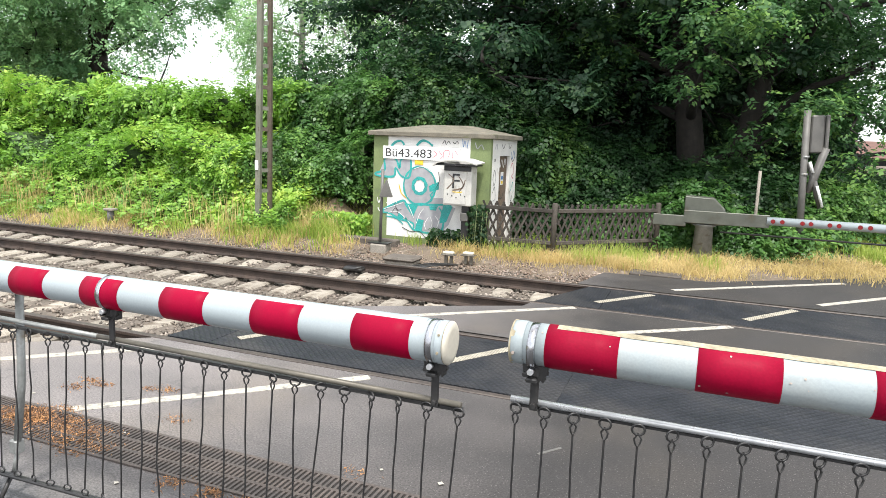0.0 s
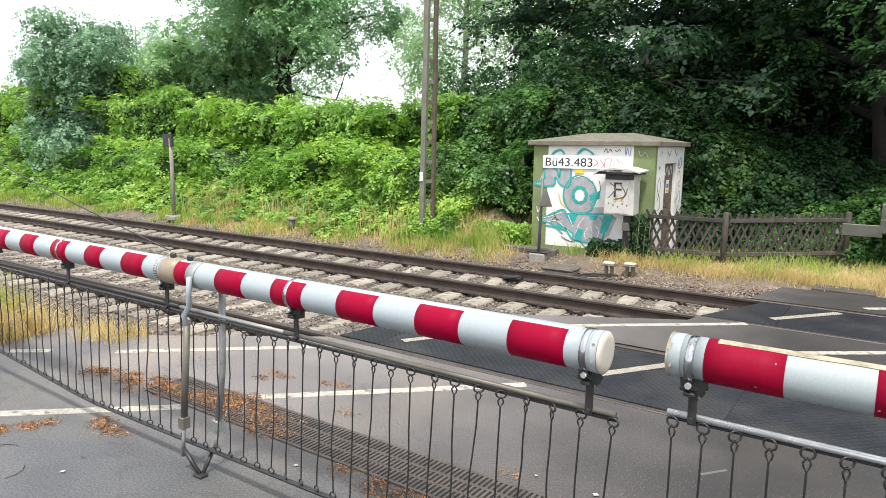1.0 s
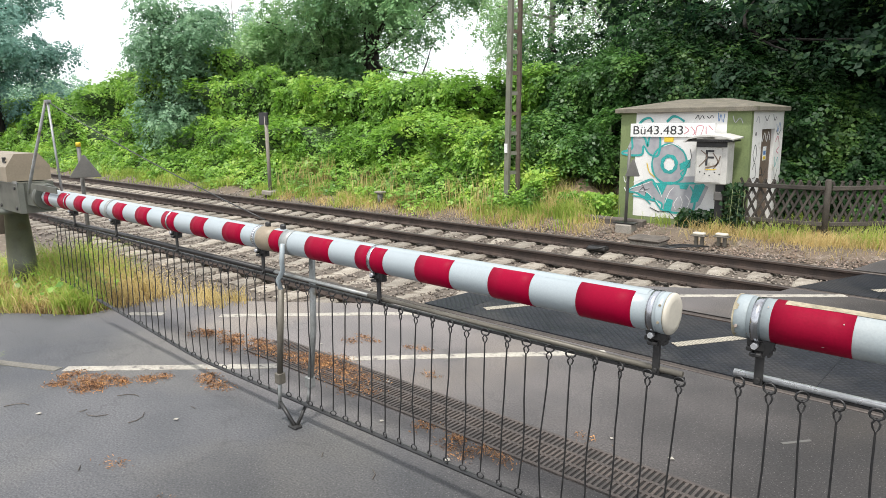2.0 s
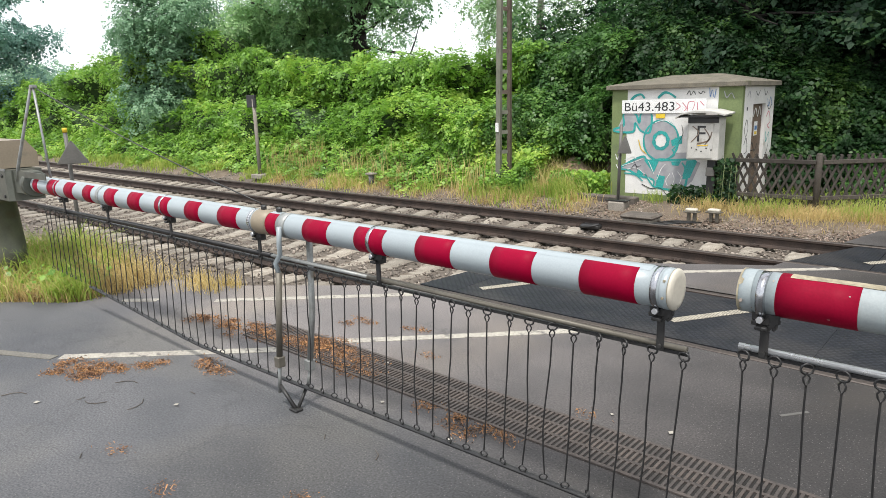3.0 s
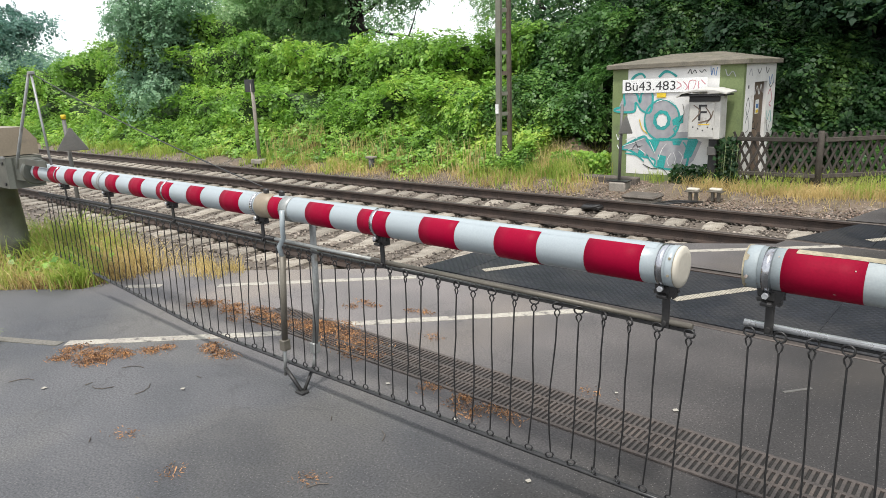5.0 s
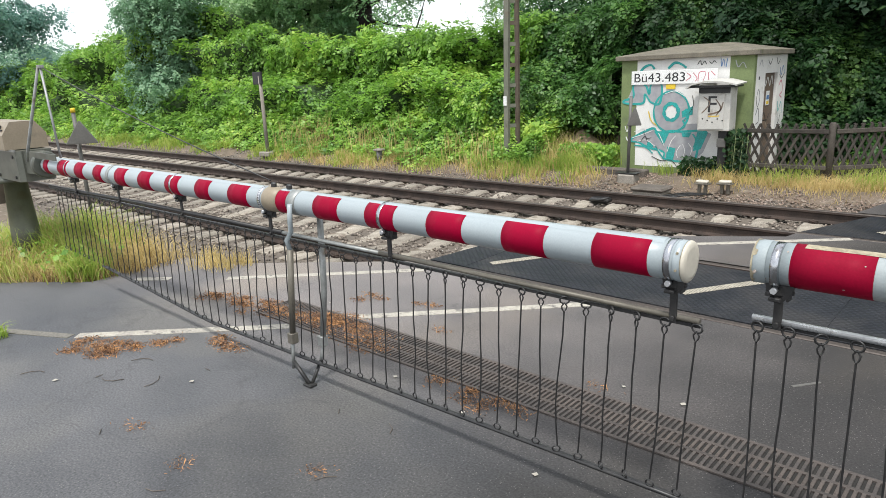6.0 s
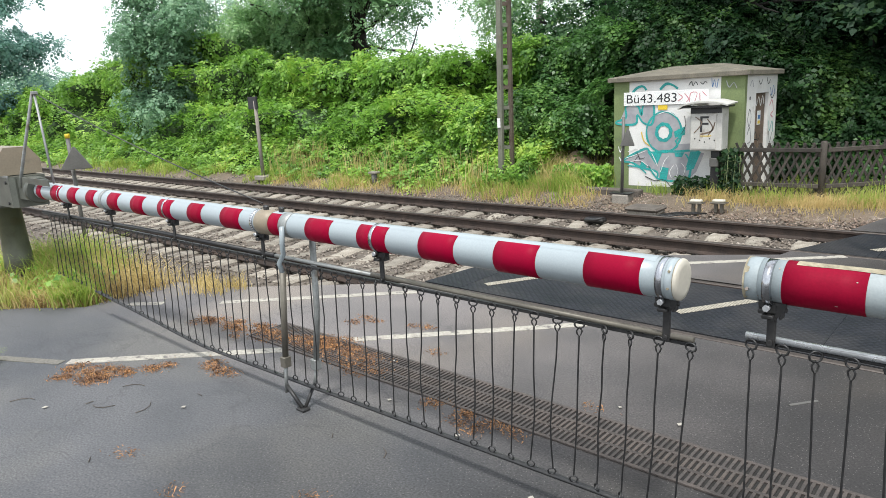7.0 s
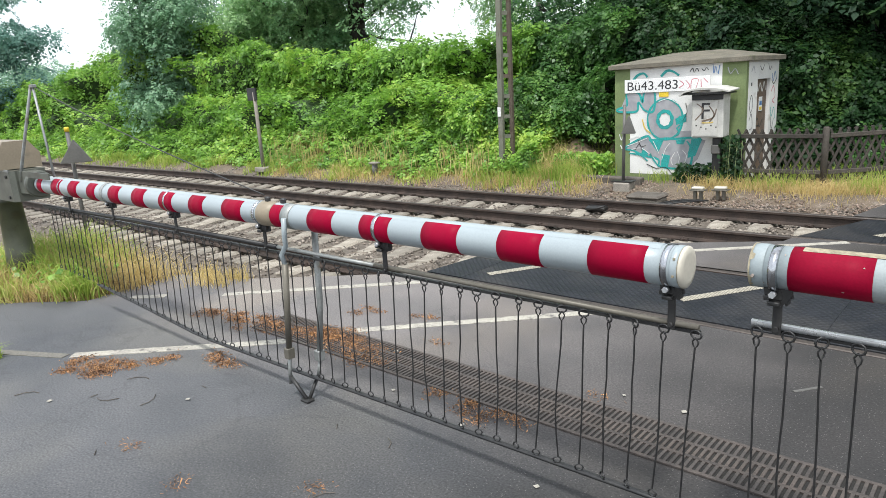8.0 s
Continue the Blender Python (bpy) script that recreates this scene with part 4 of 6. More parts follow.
afr = part("stay_frame", tube([(-7.66, BY_ - 0.09, 1.34), (-7.6, BY_ - 0.08, 1.5), (-6.98, BY_ - 0.02, 2.37)], [0.019, 0.018, 0.014], 10), GALV, left_barrier)
part("stay_bar", tube([(-6.72, BY_ - 0.05, 1.42), (-6.95, BY_ - 0.01, 2.37)], 0.0125, 10), GALV, afr)
part("stay_head", box((-7.01, BY_ - 0.03, 2.35), (-6.92, BY_ + 0.02, 2.385), 0.006), GALV, afr)
part("stay_plate", box((-7.5, BY_ - 0.112, 1.395), (-6.7, BY_ - 0.1, 1.465), 0.003), HOUSING, afr)
cab = [(-6.95 + 4.02 * u, BY_, 2.36 - 0.92 * u - 0.16 * u * (1 - u)) for u in np.linspace(0, 1, 10)]
part("stay_cable", tube(cab, 0.005, 6), DARKM, left_barrier)

# second barrier
RZ = 1.352
right_barrier = thing("level_crossing_barrier", (0, 0, 0), "closed red and white barrier with chipped worn film and wire grille", "barrier", "level crossing barriers")
xs = np.linspace(0.32, 7.3, 36)
beam = part("beam", tube([(x, BY_ + 0.02, RZ) for x in xs], [0.082 + 0.002 * (x - 0.3) for x in xs], 36), WHITE_WORN, right_barrier, "white reflective tube")
x = 0.425
while x < 7.0:
    e = np.linspace(x, x + 0.265, 4)
    part("red_stripe", tube([(q, BY_ + 0.02, RZ) for q in e], [0.0836 + 0.002 * (q - 0.3) for q in e], 36), RED_WORN, beam, "red reflective band")
    x += 0.53
gr = bmesh.new()
ga = [[gr.verts.new((q, BY_ + 0.02 + (0.0845 + 0.002 * (q - 0.3)) * math.sin(a + 0.02 * math.sin(q * 23)), RZ + (0.0845 + 0.002 * (q - 0.3)) * math.cos(a + 0.02 * math.sin(q * 23)))) for a in np.linspace(-0.36, 0.75, 7)] for q in np.linspace(0.46, 7.2, 120)]
for a, b in zip(ga, ga[1:]):
    for j in range(6):
        gr.faces.new((a[j], b[j], b[j + 1], a[j + 1])).smooth = True
part("grime_streak", gr, GRIME, right_barrier, "cream-brown grime along the top")
for k in range(24):
    q, a = rng.uniform(0.34, 2.6), rng.uniform(-2.3, -0.55)
    s1, s2, rr = rng.uniform(0.002, 0.006), rng.uniform(0.02, 0.06), 0.0848 + 0.002 * (q - 0.3)
    cb = bmesh.new()
    vs = [cb.verts.new((q + s1 * math.cos(t) * rng.uniform(0.5, 1.2), BY_ + 0.02 + rr * math.sin(a + s2 * math.sin(t)), RZ + rr * math.cos(a + s2 * math.sin(t)))) for t in np.linspace(0, 2 * math.pi, 7)[:-1]]
    cb.faces.new(vs)
    part("paint_chip", cb, CHIP, right_barrier)
part("end_cap", tube([(0.285, BY_ + 0.02, RZ), (0.291, BY_ + 0.02, RZ), (0.34, BY_ + 0.02, RZ), (0.342, BY_ + 0.02, RZ)], [0.072, 0.0835, 0.0845, 0.083], 36), WHITE_WORN, right_barrier, "chipped white end cap")
rim = bmesh.new()
ra = np.linspace(-math.pi, 0.3, 60)
wv = [0.296 + 0.009 * max(0, math.sin(5.3 * a) + 0.6 * math.sin(13.1 * a + 1) + 0.4 * math.sin(29 * a)) for a in ra]
row0 = [rim.verts.new((0.2895, BY_ + 0.02 + 0.0845 * math.sin(a), RZ + 0.0845 * math.cos(a))) for a in ra]
row1 = [rim.verts.new((w, BY_ + 0.02 + 0.0849 * math.sin(a), RZ + 0.0849 * math.cos(a))) for a, w in zip(ra, wv)]
for k in range(59):
    rim.faces.new((row0[k], row1[k], row1[k + 1], row0[k + 1]))
part("worn_rim", rim, GRIME, right_barrier, "bare brown worn rim")
part("screw", tube([(0.308, BY_ - 0.062, RZ - 0.02), (0.308, BY_ - 0.069, RZ - 0.02)], 0.006, 8), CHIP, right_barrier)
for x in (0.378, 1.62, 2.85, 4.1, 5.4, 6.6):
    clamp_part(right_barrier, x, RZ, 0.083 + 0.002 * x, 1.12)
part("lower_bar", tube([(0.295, BY_, 1.126), (7.4, BY_, 1.12)], 0.0135, 16), BRIGHT, right_barrier, "bright steel tube")
part("ring_rail", box((0.3, BY_ + 0.0, 1.098), (7.4, BY_ + 0.024, 1.11), 0.002), DARKM, right_barrier)
x, k = 0.315, 0
while x < 7.2:
    part("wire_rod", rods[(k * 5 + 2) % 6], DARKM, right_barrier, at=pose(x, BY_ - 0.012, 0.162, 0, rng.uniform(-0.4, 0.4), rng.uniform(-40, 40)) @ Matrix.Diagonal((1, 1, (1.098 - 0.15) / RING_TOP, 1)))
    x += 0.1165
    k += 1
bm = bmesh.new()
add_tube(bm, [(0.28, BY_ - 0.012, 0.164), (7.3, BY_ - 0.012, 0.164)], 0.011, 8)
add_tube(bm, [(0.28, BY_ + 0.016, 0.15), (7.3, BY_ + 0.016, 0.15)], 0.013, 8)
part("bottom_rail", bm, DARKM, right_barrier, "dark rubber-covered bottom rail")
part("housing", box((7.25, BY_ - 0.3, 0.95), (8.7, BY_ + 0.3, 1.75), 0.05), HOUSING, right_barrier)
part("post", tube([(7.9, BY_, 0.0), (7.9, BY_, 0.97)], [0.26, 0.23], 20), GALV, right_barrier)


# ---- posts and small fixtures by the track ----
def roof_board(name, at, turn, w, h, d, parent):
    """A small dark triangular hood, hollow below, seen as a grey triangle."""
    bm = bmesh.new()
    a = [bm.verts.new(p) for p in ((-w / 2, -d / 2, 0), (w / 2, -d / 2, 0), (0, -d / 2, h))]
    b = [bm.verts.new(p) for p in ((-w / 2 + 0.02, d / 2, 0), (w / 2, d / 2, 0), (0.02, d / 2, h * 0.96))]
    bm.faces.new(a)
    bm.faces.new(b[::-1])
    for j in range(3):
        bm.faces.new((a[j], a[(j + 1) % 3], b[(j + 1) % 3], b[j]))
    bmesh.ops.bevel(bm, geom=list(bm.edges), offset=0.006, segments=1, affect="EDGES")
    return part(name, bm, GREYPAINT, parent, "dark grey triangular board", at=pose(*at, 0, 0, turn))


mark = thing("marker_post", (-10.36, -4.88, -0.2), "grey steel post with yellow cap and triangular board", "post")
part("pole", tube([(0.02, 0, 0), (0, 0, 2.0)], 0.03, 14), GREYPAINT, mark)
part("cap", tube([(0, 0, 1.98), (0, 0, 2.04), (0, 0, 2.05)], [0.037, 0.037, 0.03], 14), YELLOW, mark, "yellow painted cap")
roof_board("board", (0.16, 0.0, 1.5), 66, 0.46, 0.36, 0.1, mark)

small = thing("marker_post", (-4.93, 3.05, -0.05), "thin grey post with small triangular hood on a concrete foot", "post")
part("pole", tube([(0, 0, 0.1), (0.03, 0, 1.6)], 0.03, 10), GREYPAINT, small)
part("foot", box((-0.16, -0.13, -0.15), (0.18, 0.15, 0.12), 0.02), CONCRETE, small)
part("foot_plate", box((-0.22, -0.1, 0.13), (0.22, 0.1, 0.15), 0.004), DARKM, small)
roof_board("hood", (0.14, -0.07, 1.06), 22, 0.27, 0.34, 0.12, small)

sgn = thing("track_signal_post", (-16.85, 2.85, -0.1), "slim post with a dark square board on top", "post")
part("pole", tube([(0, 0, 0), (0, 0, 2.4)], 0.055, 10), CONCRETE, sgn)
part("board", box((-0.32, -0.05, 2.15), (0.12, 0.02, 2.52), 0.01), BLACKP, sgn)
part("base", box((-0.2, -0.2, 0.0), (0.3, 0.25, 0.14), 0.02), CONCRETE, sgn)

mast = thing("catenary_mast", (-8.3, 3.75, -0.1), "tall lattice steel mast with flaking green paint", "mast")
def channel(p0, p1, w, d, t=0.012):
    """A steel channel between two points: a web towards -y and two flanges behind it."""
    bm = bmesh.new()
    prof = [(-w, 0), (w, 0), (w, d), (w - t, d), (w - t, t), (-w + t, t), (-w + t, d), (-w, d)]
    lo, hi = [[bm.verts.new((p[0] + x, p[1] + y, p[2])) for x, y in prof] for p in (p0, p1)]
    for k in range(8):
        bm.faces.new((lo[k], lo[(k + 1) % 8], hi[(k + 1) % 8], hi[k]))
    bm.faces.new(lo)
    bm.faces.new(hi[::-1])
    return bm


part("front_channel", channel((0.03, -0.16, 0.0), (0.2, -0.12, 9.0), 0.062, 0.08), MAST_A, mast, "pale green painted channel")
part("rear_channel", channel((0.19, 0.06, 0.0), (0.3, 0.02, 9.0), 0.045, 0.07), MAST_B, mast, "rusty brown channel")
z = 0.5
while z < 8.8:
    u = z / 9.0
    a, b = (0.03 + 0.17 * u, -0.15 + 0.04 * u), (0.19 + 0.11 * u, 0.12 - 0.04 * u)
    bm = bmesh.new()
    vs = [[bm.verts.new((x, y, zz)) for x, y in (a, b, (b[0] + 0.01, b[1] - 0.02), (a[0] + 0.01, a[1] - 0.02))] for zz in (z, z + 0.085)]
    for k in range(4):
        bm.faces.new((vs[0][k], vs[0][(k + 1) % 4], vs[1][(k + 1) % 4], vs[1][k]))
    bm.faces.new(vs[0])
    bm.faces.new(vs[1][::-1])
    part("batten", bm, MAST_B if int(z * 3) % 3 == 0 else MAST_A, mast)
    z += 0.45
part("plate", box((0.0, -0.172, 1.45), (0.09, -0.166, 1.66), 0.002), SIGNW, mast, "small white number plate")

for k, (sx, sy) in enumerate(((-3.32, 2.66), (-2.98, 2.8))):
    st = thing("track_sensor", (sx, sy, -0.12), "low rusty bracket with a pale cap beside the rail", "sensor", "track sensors")
    part("stem", box((-0.075, -0.03, 0), (-0.02, 0.03, 0.17), 0.008), BROWNBAR, st, "brown wooden foot")
    part("stem", box((0.03, -0.03, 0), (0.085, 0.03, 0.17), 0.008), BROWNBAR, st, "brown wooden foot")
    part("tray", box((-0.13, -0.08, 0.165), (0.13, 0.08, 0.187), 0.006), BROWNBAR, st)
    part("cap", box((-0.1, -0.06, 0.187), (0.1, 0.06, 0.235), 0.015), CAPM, st, "off-white cap")
for k in range(3):
    p = [(-3.3 + 0.1 * k - 0.5 * u, 2.5 - 0.62 * u + 0.06 * math.sin(5 * u + k), -0.1 + 0.03 * math.sin(3 * u)) for u in np.linspace(0, 1, 8)]
    tagged(part("cable", tube(p, 0.014, 6), DARKM), "black rubber cable lying on gravel", "cable", "track cables")
lid = thing("cable_shaft_lid", (-4.15, 2.42, -0.14), "flat dark weathered stone slab over a cable shaft", "shaft cover")
part("ring", box((-0.27, -0.2, -0.02), (0.28, 0.22, 0.05), 0.02), CONCRETE, lid)
part("plate", box((-0.31, -0.24, 0.05), (0.32, 0.24, 0.12), 0.03), RUBBLE_WOOD, lid, "dark weathered slab")
tagged(part("timber", box((-6.25, 3.38, -0.08), (-4.75, 3.62, 0.1), 0.02), RUBBLE_WOOD), "dark weathered timber lying by the hut", "timber")
tagged(part("cover_slab", box((-0.1, 2.9, -0.1), (0.75, 3.3, 0.02), 0.015), RUBBLE_WOOD), "flat concrete cover slab by the track", "slab")
bond = thing("rail_bond", (-4.6, 1.4, -0.16), "dark rail device clamped beneath the rail", "rail device")
part("body", box((-0.18, -0.1, -0.02), (0.18, 0.1, 0.07), 0.03), DARKM, bond)
part("lever", tube([(-0.15, -0.12, 0.02), (0.1, -0.18, 0.06), (0.22, -0.12, 0.1)], 0.022, 8), DARKM, bond)
stub = thing("kilometre_stub", (-11.95, 3.0, -0.1), "short grey stub post with a pale top", "post")
part("pole", tube([(0, 0, 0), (0, 0, 0.36)], 0.08, 10), GREYPAINT, stub)
part("cap", box((-0.13, -0.1, 0.34), (0.13, 0.1, 0.39), 0.01), CONCRETE, stub)


# ---- the signal hut ----
hut = thing("signal_hut", (0, 0, 0), "small green and white concrete hut sprayed with graffiti", "hut")
HX0, HX1, HY0, HY1, HZ = -5.61, -3.02, 4.04, 6.0, 2.2
part("wall", box((HX0, HY0, -0.1), (-5.27, HY1, HZ)), HUTGREEN, hut, "olive green wall strip")
part("wall", box((-3.45, HY0, -0.1), (HX1, HY0 + 0.12, HZ)), HUTGREEN, hut, "olive green wall strip")
part("wall", box((-5.27, HY0 - 0.004, 0.1), (-3.45, HY1, HZ)), HUTWHITE, hut, "white wall panel")
part("wall", box((-5.27, HY0, -0.1), (-3.45, HY1 - 0.1, 0.1)), HUTGREEN, hut, "olive green plinth")
SX = HX1 + 0.003
DY_A, DY_B = HY0 + 0.64, HY0 + 1.42
for lo, hi in (((-3.3, HY0 + 0.12, -0.1), (SX, DY_A, HZ)), ((-3.3, DY_B, -0.1), (SX, HY1, HZ)), ((-3.3, DY_A, 1.86), (SX, DY_B, HZ)), ((-3.45, HY0 + 0.12, -0.1), (-3.3, HY1, HZ))):
    part("wall", box(lo, hi), HUTWHITE, hut, "white side wall")
door = part("door", box((-3.3, DY_A + 0.005, -0.08), (HX1 - 0.06, DY_B - 0.005, 1.855), 0.004), DOORB, hut, "brown door with tags")
part("notice", box((HX1 - 0.0590, HY0 + 0.96, 1.25), (HX1 - 0.0540, HY0 + 1.16, 1.52)), SIGNW, door, "small white notice")
part("notice_band", box((HX1 - 0.0535, HY0 + 0.99, 1.36), (HX1 - 0.0510, HY0 + 1.13, 1.44)), BLUEP, door)
part("notice_band", box((HX1 - 0.0535, HY0 + 0.99, 1.27), (HX1 - 0.0510, HY0 + 1.13, 1.33)), YELLOW, door)
part("handle", tube([(HX1 - 0.06, HY0 + 0.82, 0.98), (HX1 - 0.02, HY0 + 0.82, 0.98), (HX1 - 0.02, HY0 + 0.92, 0.98)], 0.011, 6), DARKM, door)
bm = bmesh.new()
e = 0.1
lowv = [bm.verts.new(p) for p in ((HX0 - e, HY0 - e, HZ), (HX1 + e, HY0 - e, HZ), (HX1 + e, HY1 + e, HZ), (HX0 - e, HY1 + e, HZ))]
mid = [bm.verts.new((v.co.x, v.co.y, HZ + 0.09)) for v in lowv]
c = Vector(((HX0 + HX1) / 2, (HY0 + HY1) / 2, 0))
top = [bm.verts.new((c.x + (v.co.x - c.x) * 0.35, c.y + 0.2 + (v.co.y - c.y) * 0.15, HZ + 0.27)) for v in lowv]
bm.faces.new(lowv[::-1])
bm.faces.new(top)
for lo, hi in ((lowv, mid), (mid, top)):
    for j in range(4):
        bm.faces.new((lo[j], lo[(j + 1) % 4], hi[(j + 1) % 4], hi[j]))
bmesh.ops.bevel(bm, geom=list(bm.edges), offset=0.008, segments=1, affect="EDGES")
part("roof", bm, ROOFC, hut, "mossy concrete slab roof")


def ribbon(pts, width, y, closed=False, z_thick=0.002):
    """A painted stroke lying on a wall that faces -y."""
    p = [Vector((a, 0, b)) for a, b in pts]
    n_ = len(p)
    at = (lambda i: p[i % n_]) if closed else (lambda i: p[min(max(i, 0), n_ - 1)])
    fine = []
    for i in range(n_ if closed else n_ - 1):
        a, b, c_, d = at(i - 1), at(i), at(i + 1), at(i + 2)
        for k_ in range(5):
            u = k_ / 5
            fine.append(0.5 * ((2 * b) + (c_ - a) * u + (2 * a - 5 * b + 4 * c_ - d) * u * u + (3 * b - a - 3 * c_ + d) * u ** 3))
    if not closed:
        fine.append(p[-1])
    bm = bmesh.new()
    rows, m_ = [], len(fine)
    for i, q in enumerate(fine):
        t = fine[(i + 1) % m_] - fine[i - 1] if closed else fine[min(i + 1, m_ - 1)] - fine[max(i - 1, 0)]
        t.normalize()
        s = Vector((-t.z, 0, t.x)) * width / 2 * (0.9 + 0.15 * math.sin(i * 0.41))
        rows.append((bm.verts.new(Vector((0, y, 0)) + q + s), bm.verts.new(Vector((0, y, 0)) + q - s)))
    for a, b in zip(rows, rows[1:] + rows[:1] if closed else rows[1:]):
        bm.faces.new((a[0], a[1], b[1], b[0]))
    bm.normal_update()
    bmesh.ops.solidify(bm, geom=list(bm.faces), thickness=z_thick)
    return bm


def patch(pts, y):
    """A filled patch of paint on a wall that faces -y."""
    bm = bmesh.new()
    f = bm.faces.new([bm.verts.new((a, y, b)) for a, b in pts])
    bmesh.ops.triangulate(bm, faces=[f])
    bm.normal_update()
    bmesh.ops.solidify(bm, geom=list(bm.faces), thickness=0.002)
    return bm


WALL = HY0 - 0.0065
LETTER = [(-5.55, 1.41), (-5.34, 1.49), (-5.34, 1.72), (-5.09, 1.72), (-5.0, 1.54), (-4.96, 1.72), (-4.75, 1.72), (-4.77, 1.36), (-4.96, 1.38), (-5.09, 1.54), (-5.13, 1.36), (-5.5, 1.36)]
LOWER = [(-5.38, 0.62), (-4.92, 0.86), (-4.79, 0.79), (-4.52, 0.82), (-4.31, 0.81), (-3.82, 0.82), (-3.95, 0.55), (-4.06, 0.25), (-4.6, 0.25), (-4.66, 0.4), (-5.0, 0.48), (-5.19, 0.57)]
RING = [(-4.53 + 0.25 * math.cos(a), 1.19 + 0.275 * math.sin(a)) for a in np.linspace(0, 2 * math.pi, 25)[:-1]]
for p in (LETTER, LOWER):
    part("graffiti", patch(p, WALL), SILVER, hut, "silver sprayed fill")
    part("graffiti", ribbon(p, 0.045, WALL - 0.005, True), TEAL, hut, "teal sprayed outline")
part("graffiti", ribbon(RING, 0.24, WALL - 0.0025, True), SILVER, hut, "silver sprayed ring")
part("graffiti", patch([(-4.34, 0.95), (-4.0, 0.97), (-3.84, 0.82), (-3.72, 0.78), (-3.86, 0.42), (-4.06, 0.24), (-4.26, 0.3), (-4.36, 0.6)], WALL - 0.001), SILVER, hut, "silver sprayed fill")
for f, w in ((0.58, 0.075), (1.44, 0.04)):
    part("graffiti", ribbon([(-4.53 + (x + 4.53) * f, 1.19 + (z - 1.19) * f) for x, z in RING], w, WALL - 0.0065, True), TEAL, hut, "teal sprayed outline")
for p in [[(-4.32, 1.2), (-4.1, 1.3), (-4.1, 1.14), (-4.3, 1.08)], [(-4.87, 0.8), (-4.54, 0.81), (-4.66, 0.53)], [(-3.99, 0.81), (-3.78, 0.81), (-3.91, 0.48), (-4.06, 0.44)], [(-4.3, 0.78), (-4.1, 0.8), (-4.15, 0.7), (-4.28, 0.71)], [(-4.58, 0.51), (-4.41, 0.48), (-4.45, 0.25), (-4.6, 0.25)], [(-4.98, 0.62), (-4.87, 0.51), (-4.92, 0.44), (-5.02, 0.51)]]:
    part("graffiti", patch(p, WALL - 0.0035), TEAL, hut, "teal sprayed fill")
for lines, w, m in (([[(-5.34, 0.66), (-5.13, 0.73), (-4.9, 0.82)], [(-5.23, 0.59), (-5.02, 0.62), (-4.81, 0.48), (-4.66, 0.33)], [(-4.77, 0.77), (-4.69, 0.62), (-4.64, 0.51)], [(-4.31, 0.55), (-4.39, 0.4), (-4.35, 0.29)], [(-4.27, 0.57), (-4.22, 0.44), (-4.26, 0.29)], [(-4.16, 0.59), (-4.08, 0.48), (-4.12, 0.33)], [(-4.66, 1.54), (-4.46, 1.59), (-4.27, 1.49)], [(-5.29, 0.79), (-5.09, 0.87), (-5.04, 0.81)], [(-4.41, 0.73), (-4.5, 0.62), (-4.58, 0.4)]], 0.012, SIGNW), ([[(-5.09, 0.79), (-5.02, 0.66), (-4.92, 0.68)], [(-5.15, 0.59), (-5.06, 0.7), (-5.0, 0.57)], [(-4.12, 1.5), (-4.09, 1.32), (-4.18, 1.14)]], 0.01, BLACKP), ([[(-4.83, 0.51), (-4.73, 0.36), (-4.64, 0.25)], [(-4.29, 1.03), (-4.24, 0.92), (-4.35, 0.84)], [(-4.24, 1.25), (-4.18, 1.14), (-4.27, 1.03)], [(-4.08, 0.77), (-4.01, 0.66), (-4.05, 0.51)], [(-5.29, 0.51), (-5.04, 0.48), (-4.88, 0.36)]], 0.03, TEAL)):
    for p in lines:
        part("graffiti", ribbon(p, w, WALL - 0.0095), m, hut)
STROKES = [([(-5.24, 1.92), (-5.12, 2.06), (-4.98, 2.1), (-4.9, 2.02)], 0.05, TEAL), ([(-4.62, 2.02), (-4.5, 2.12), (-4.38, 2.1), (-4.26, 2.02)], 0.05, TEAL),
           ([(-4.05, 2.07), (-4.0, 2.14), (-3.97, 2.06), (-3.92, 2.13), (-3.88, 2.07)], 0.014, BLACKP), ([(-3.83, 2.12), (-3.78, 2.08), (-3.74, 2.13), (-3.7, 2.09)], 0.014, BLACKP),
           ([(-3.62, 2.18), (-3.6, 2.02), (-3.57, 2.15), (-3.54, 2.02)], 0.012, BLUEP), ([(-3.5, 2.16), (-3.52, 2.0)], 0.012, BLUEP),
                      ([(-5.0, 1.2), (-4.94, 1.02), (-4.82, 0.92)], 0.02, YELLOW), ([(-3.95, 1.34), (-3.9, 1.2), (-3.98, 1.06)], 0.018, BLACKP), ([(-4.9, 0.3), (-4.7, 0.22), (-4.5, 0.24), (-4.35, 0.1)], 0.016, BLACKP),
           ([(-3.35, 2.12), (-3.3, 2.0), (-3.22, 2.08), (-3.16, 1.98)], 0.016, SILVER), ([(-5.5, 0.9), (-5.46, 0.78), (-5.42, 0.9)], 0.014, SIGNW), ([(-5.48, 0.68), (-5.44, 0.6)], 0.02, SIGNW)]
for p, w, m in STROKES:
    part("graffiti", ribbon(p, w, WALL - 0.008), m, hut)


def side_stroke(pts, width, mat, x=SX + 0.003):
    """A stroke on the wall that faces +x; pts are y, z."""
    ob = part("graffiti", ribbon([(a, b) for a, b in pts], width, 0.0), mat, hut, at=Matrix.Translation((x, 0, 0)) @ Matrix.Rotation(radians(90), 4, "Z"))
    return ob


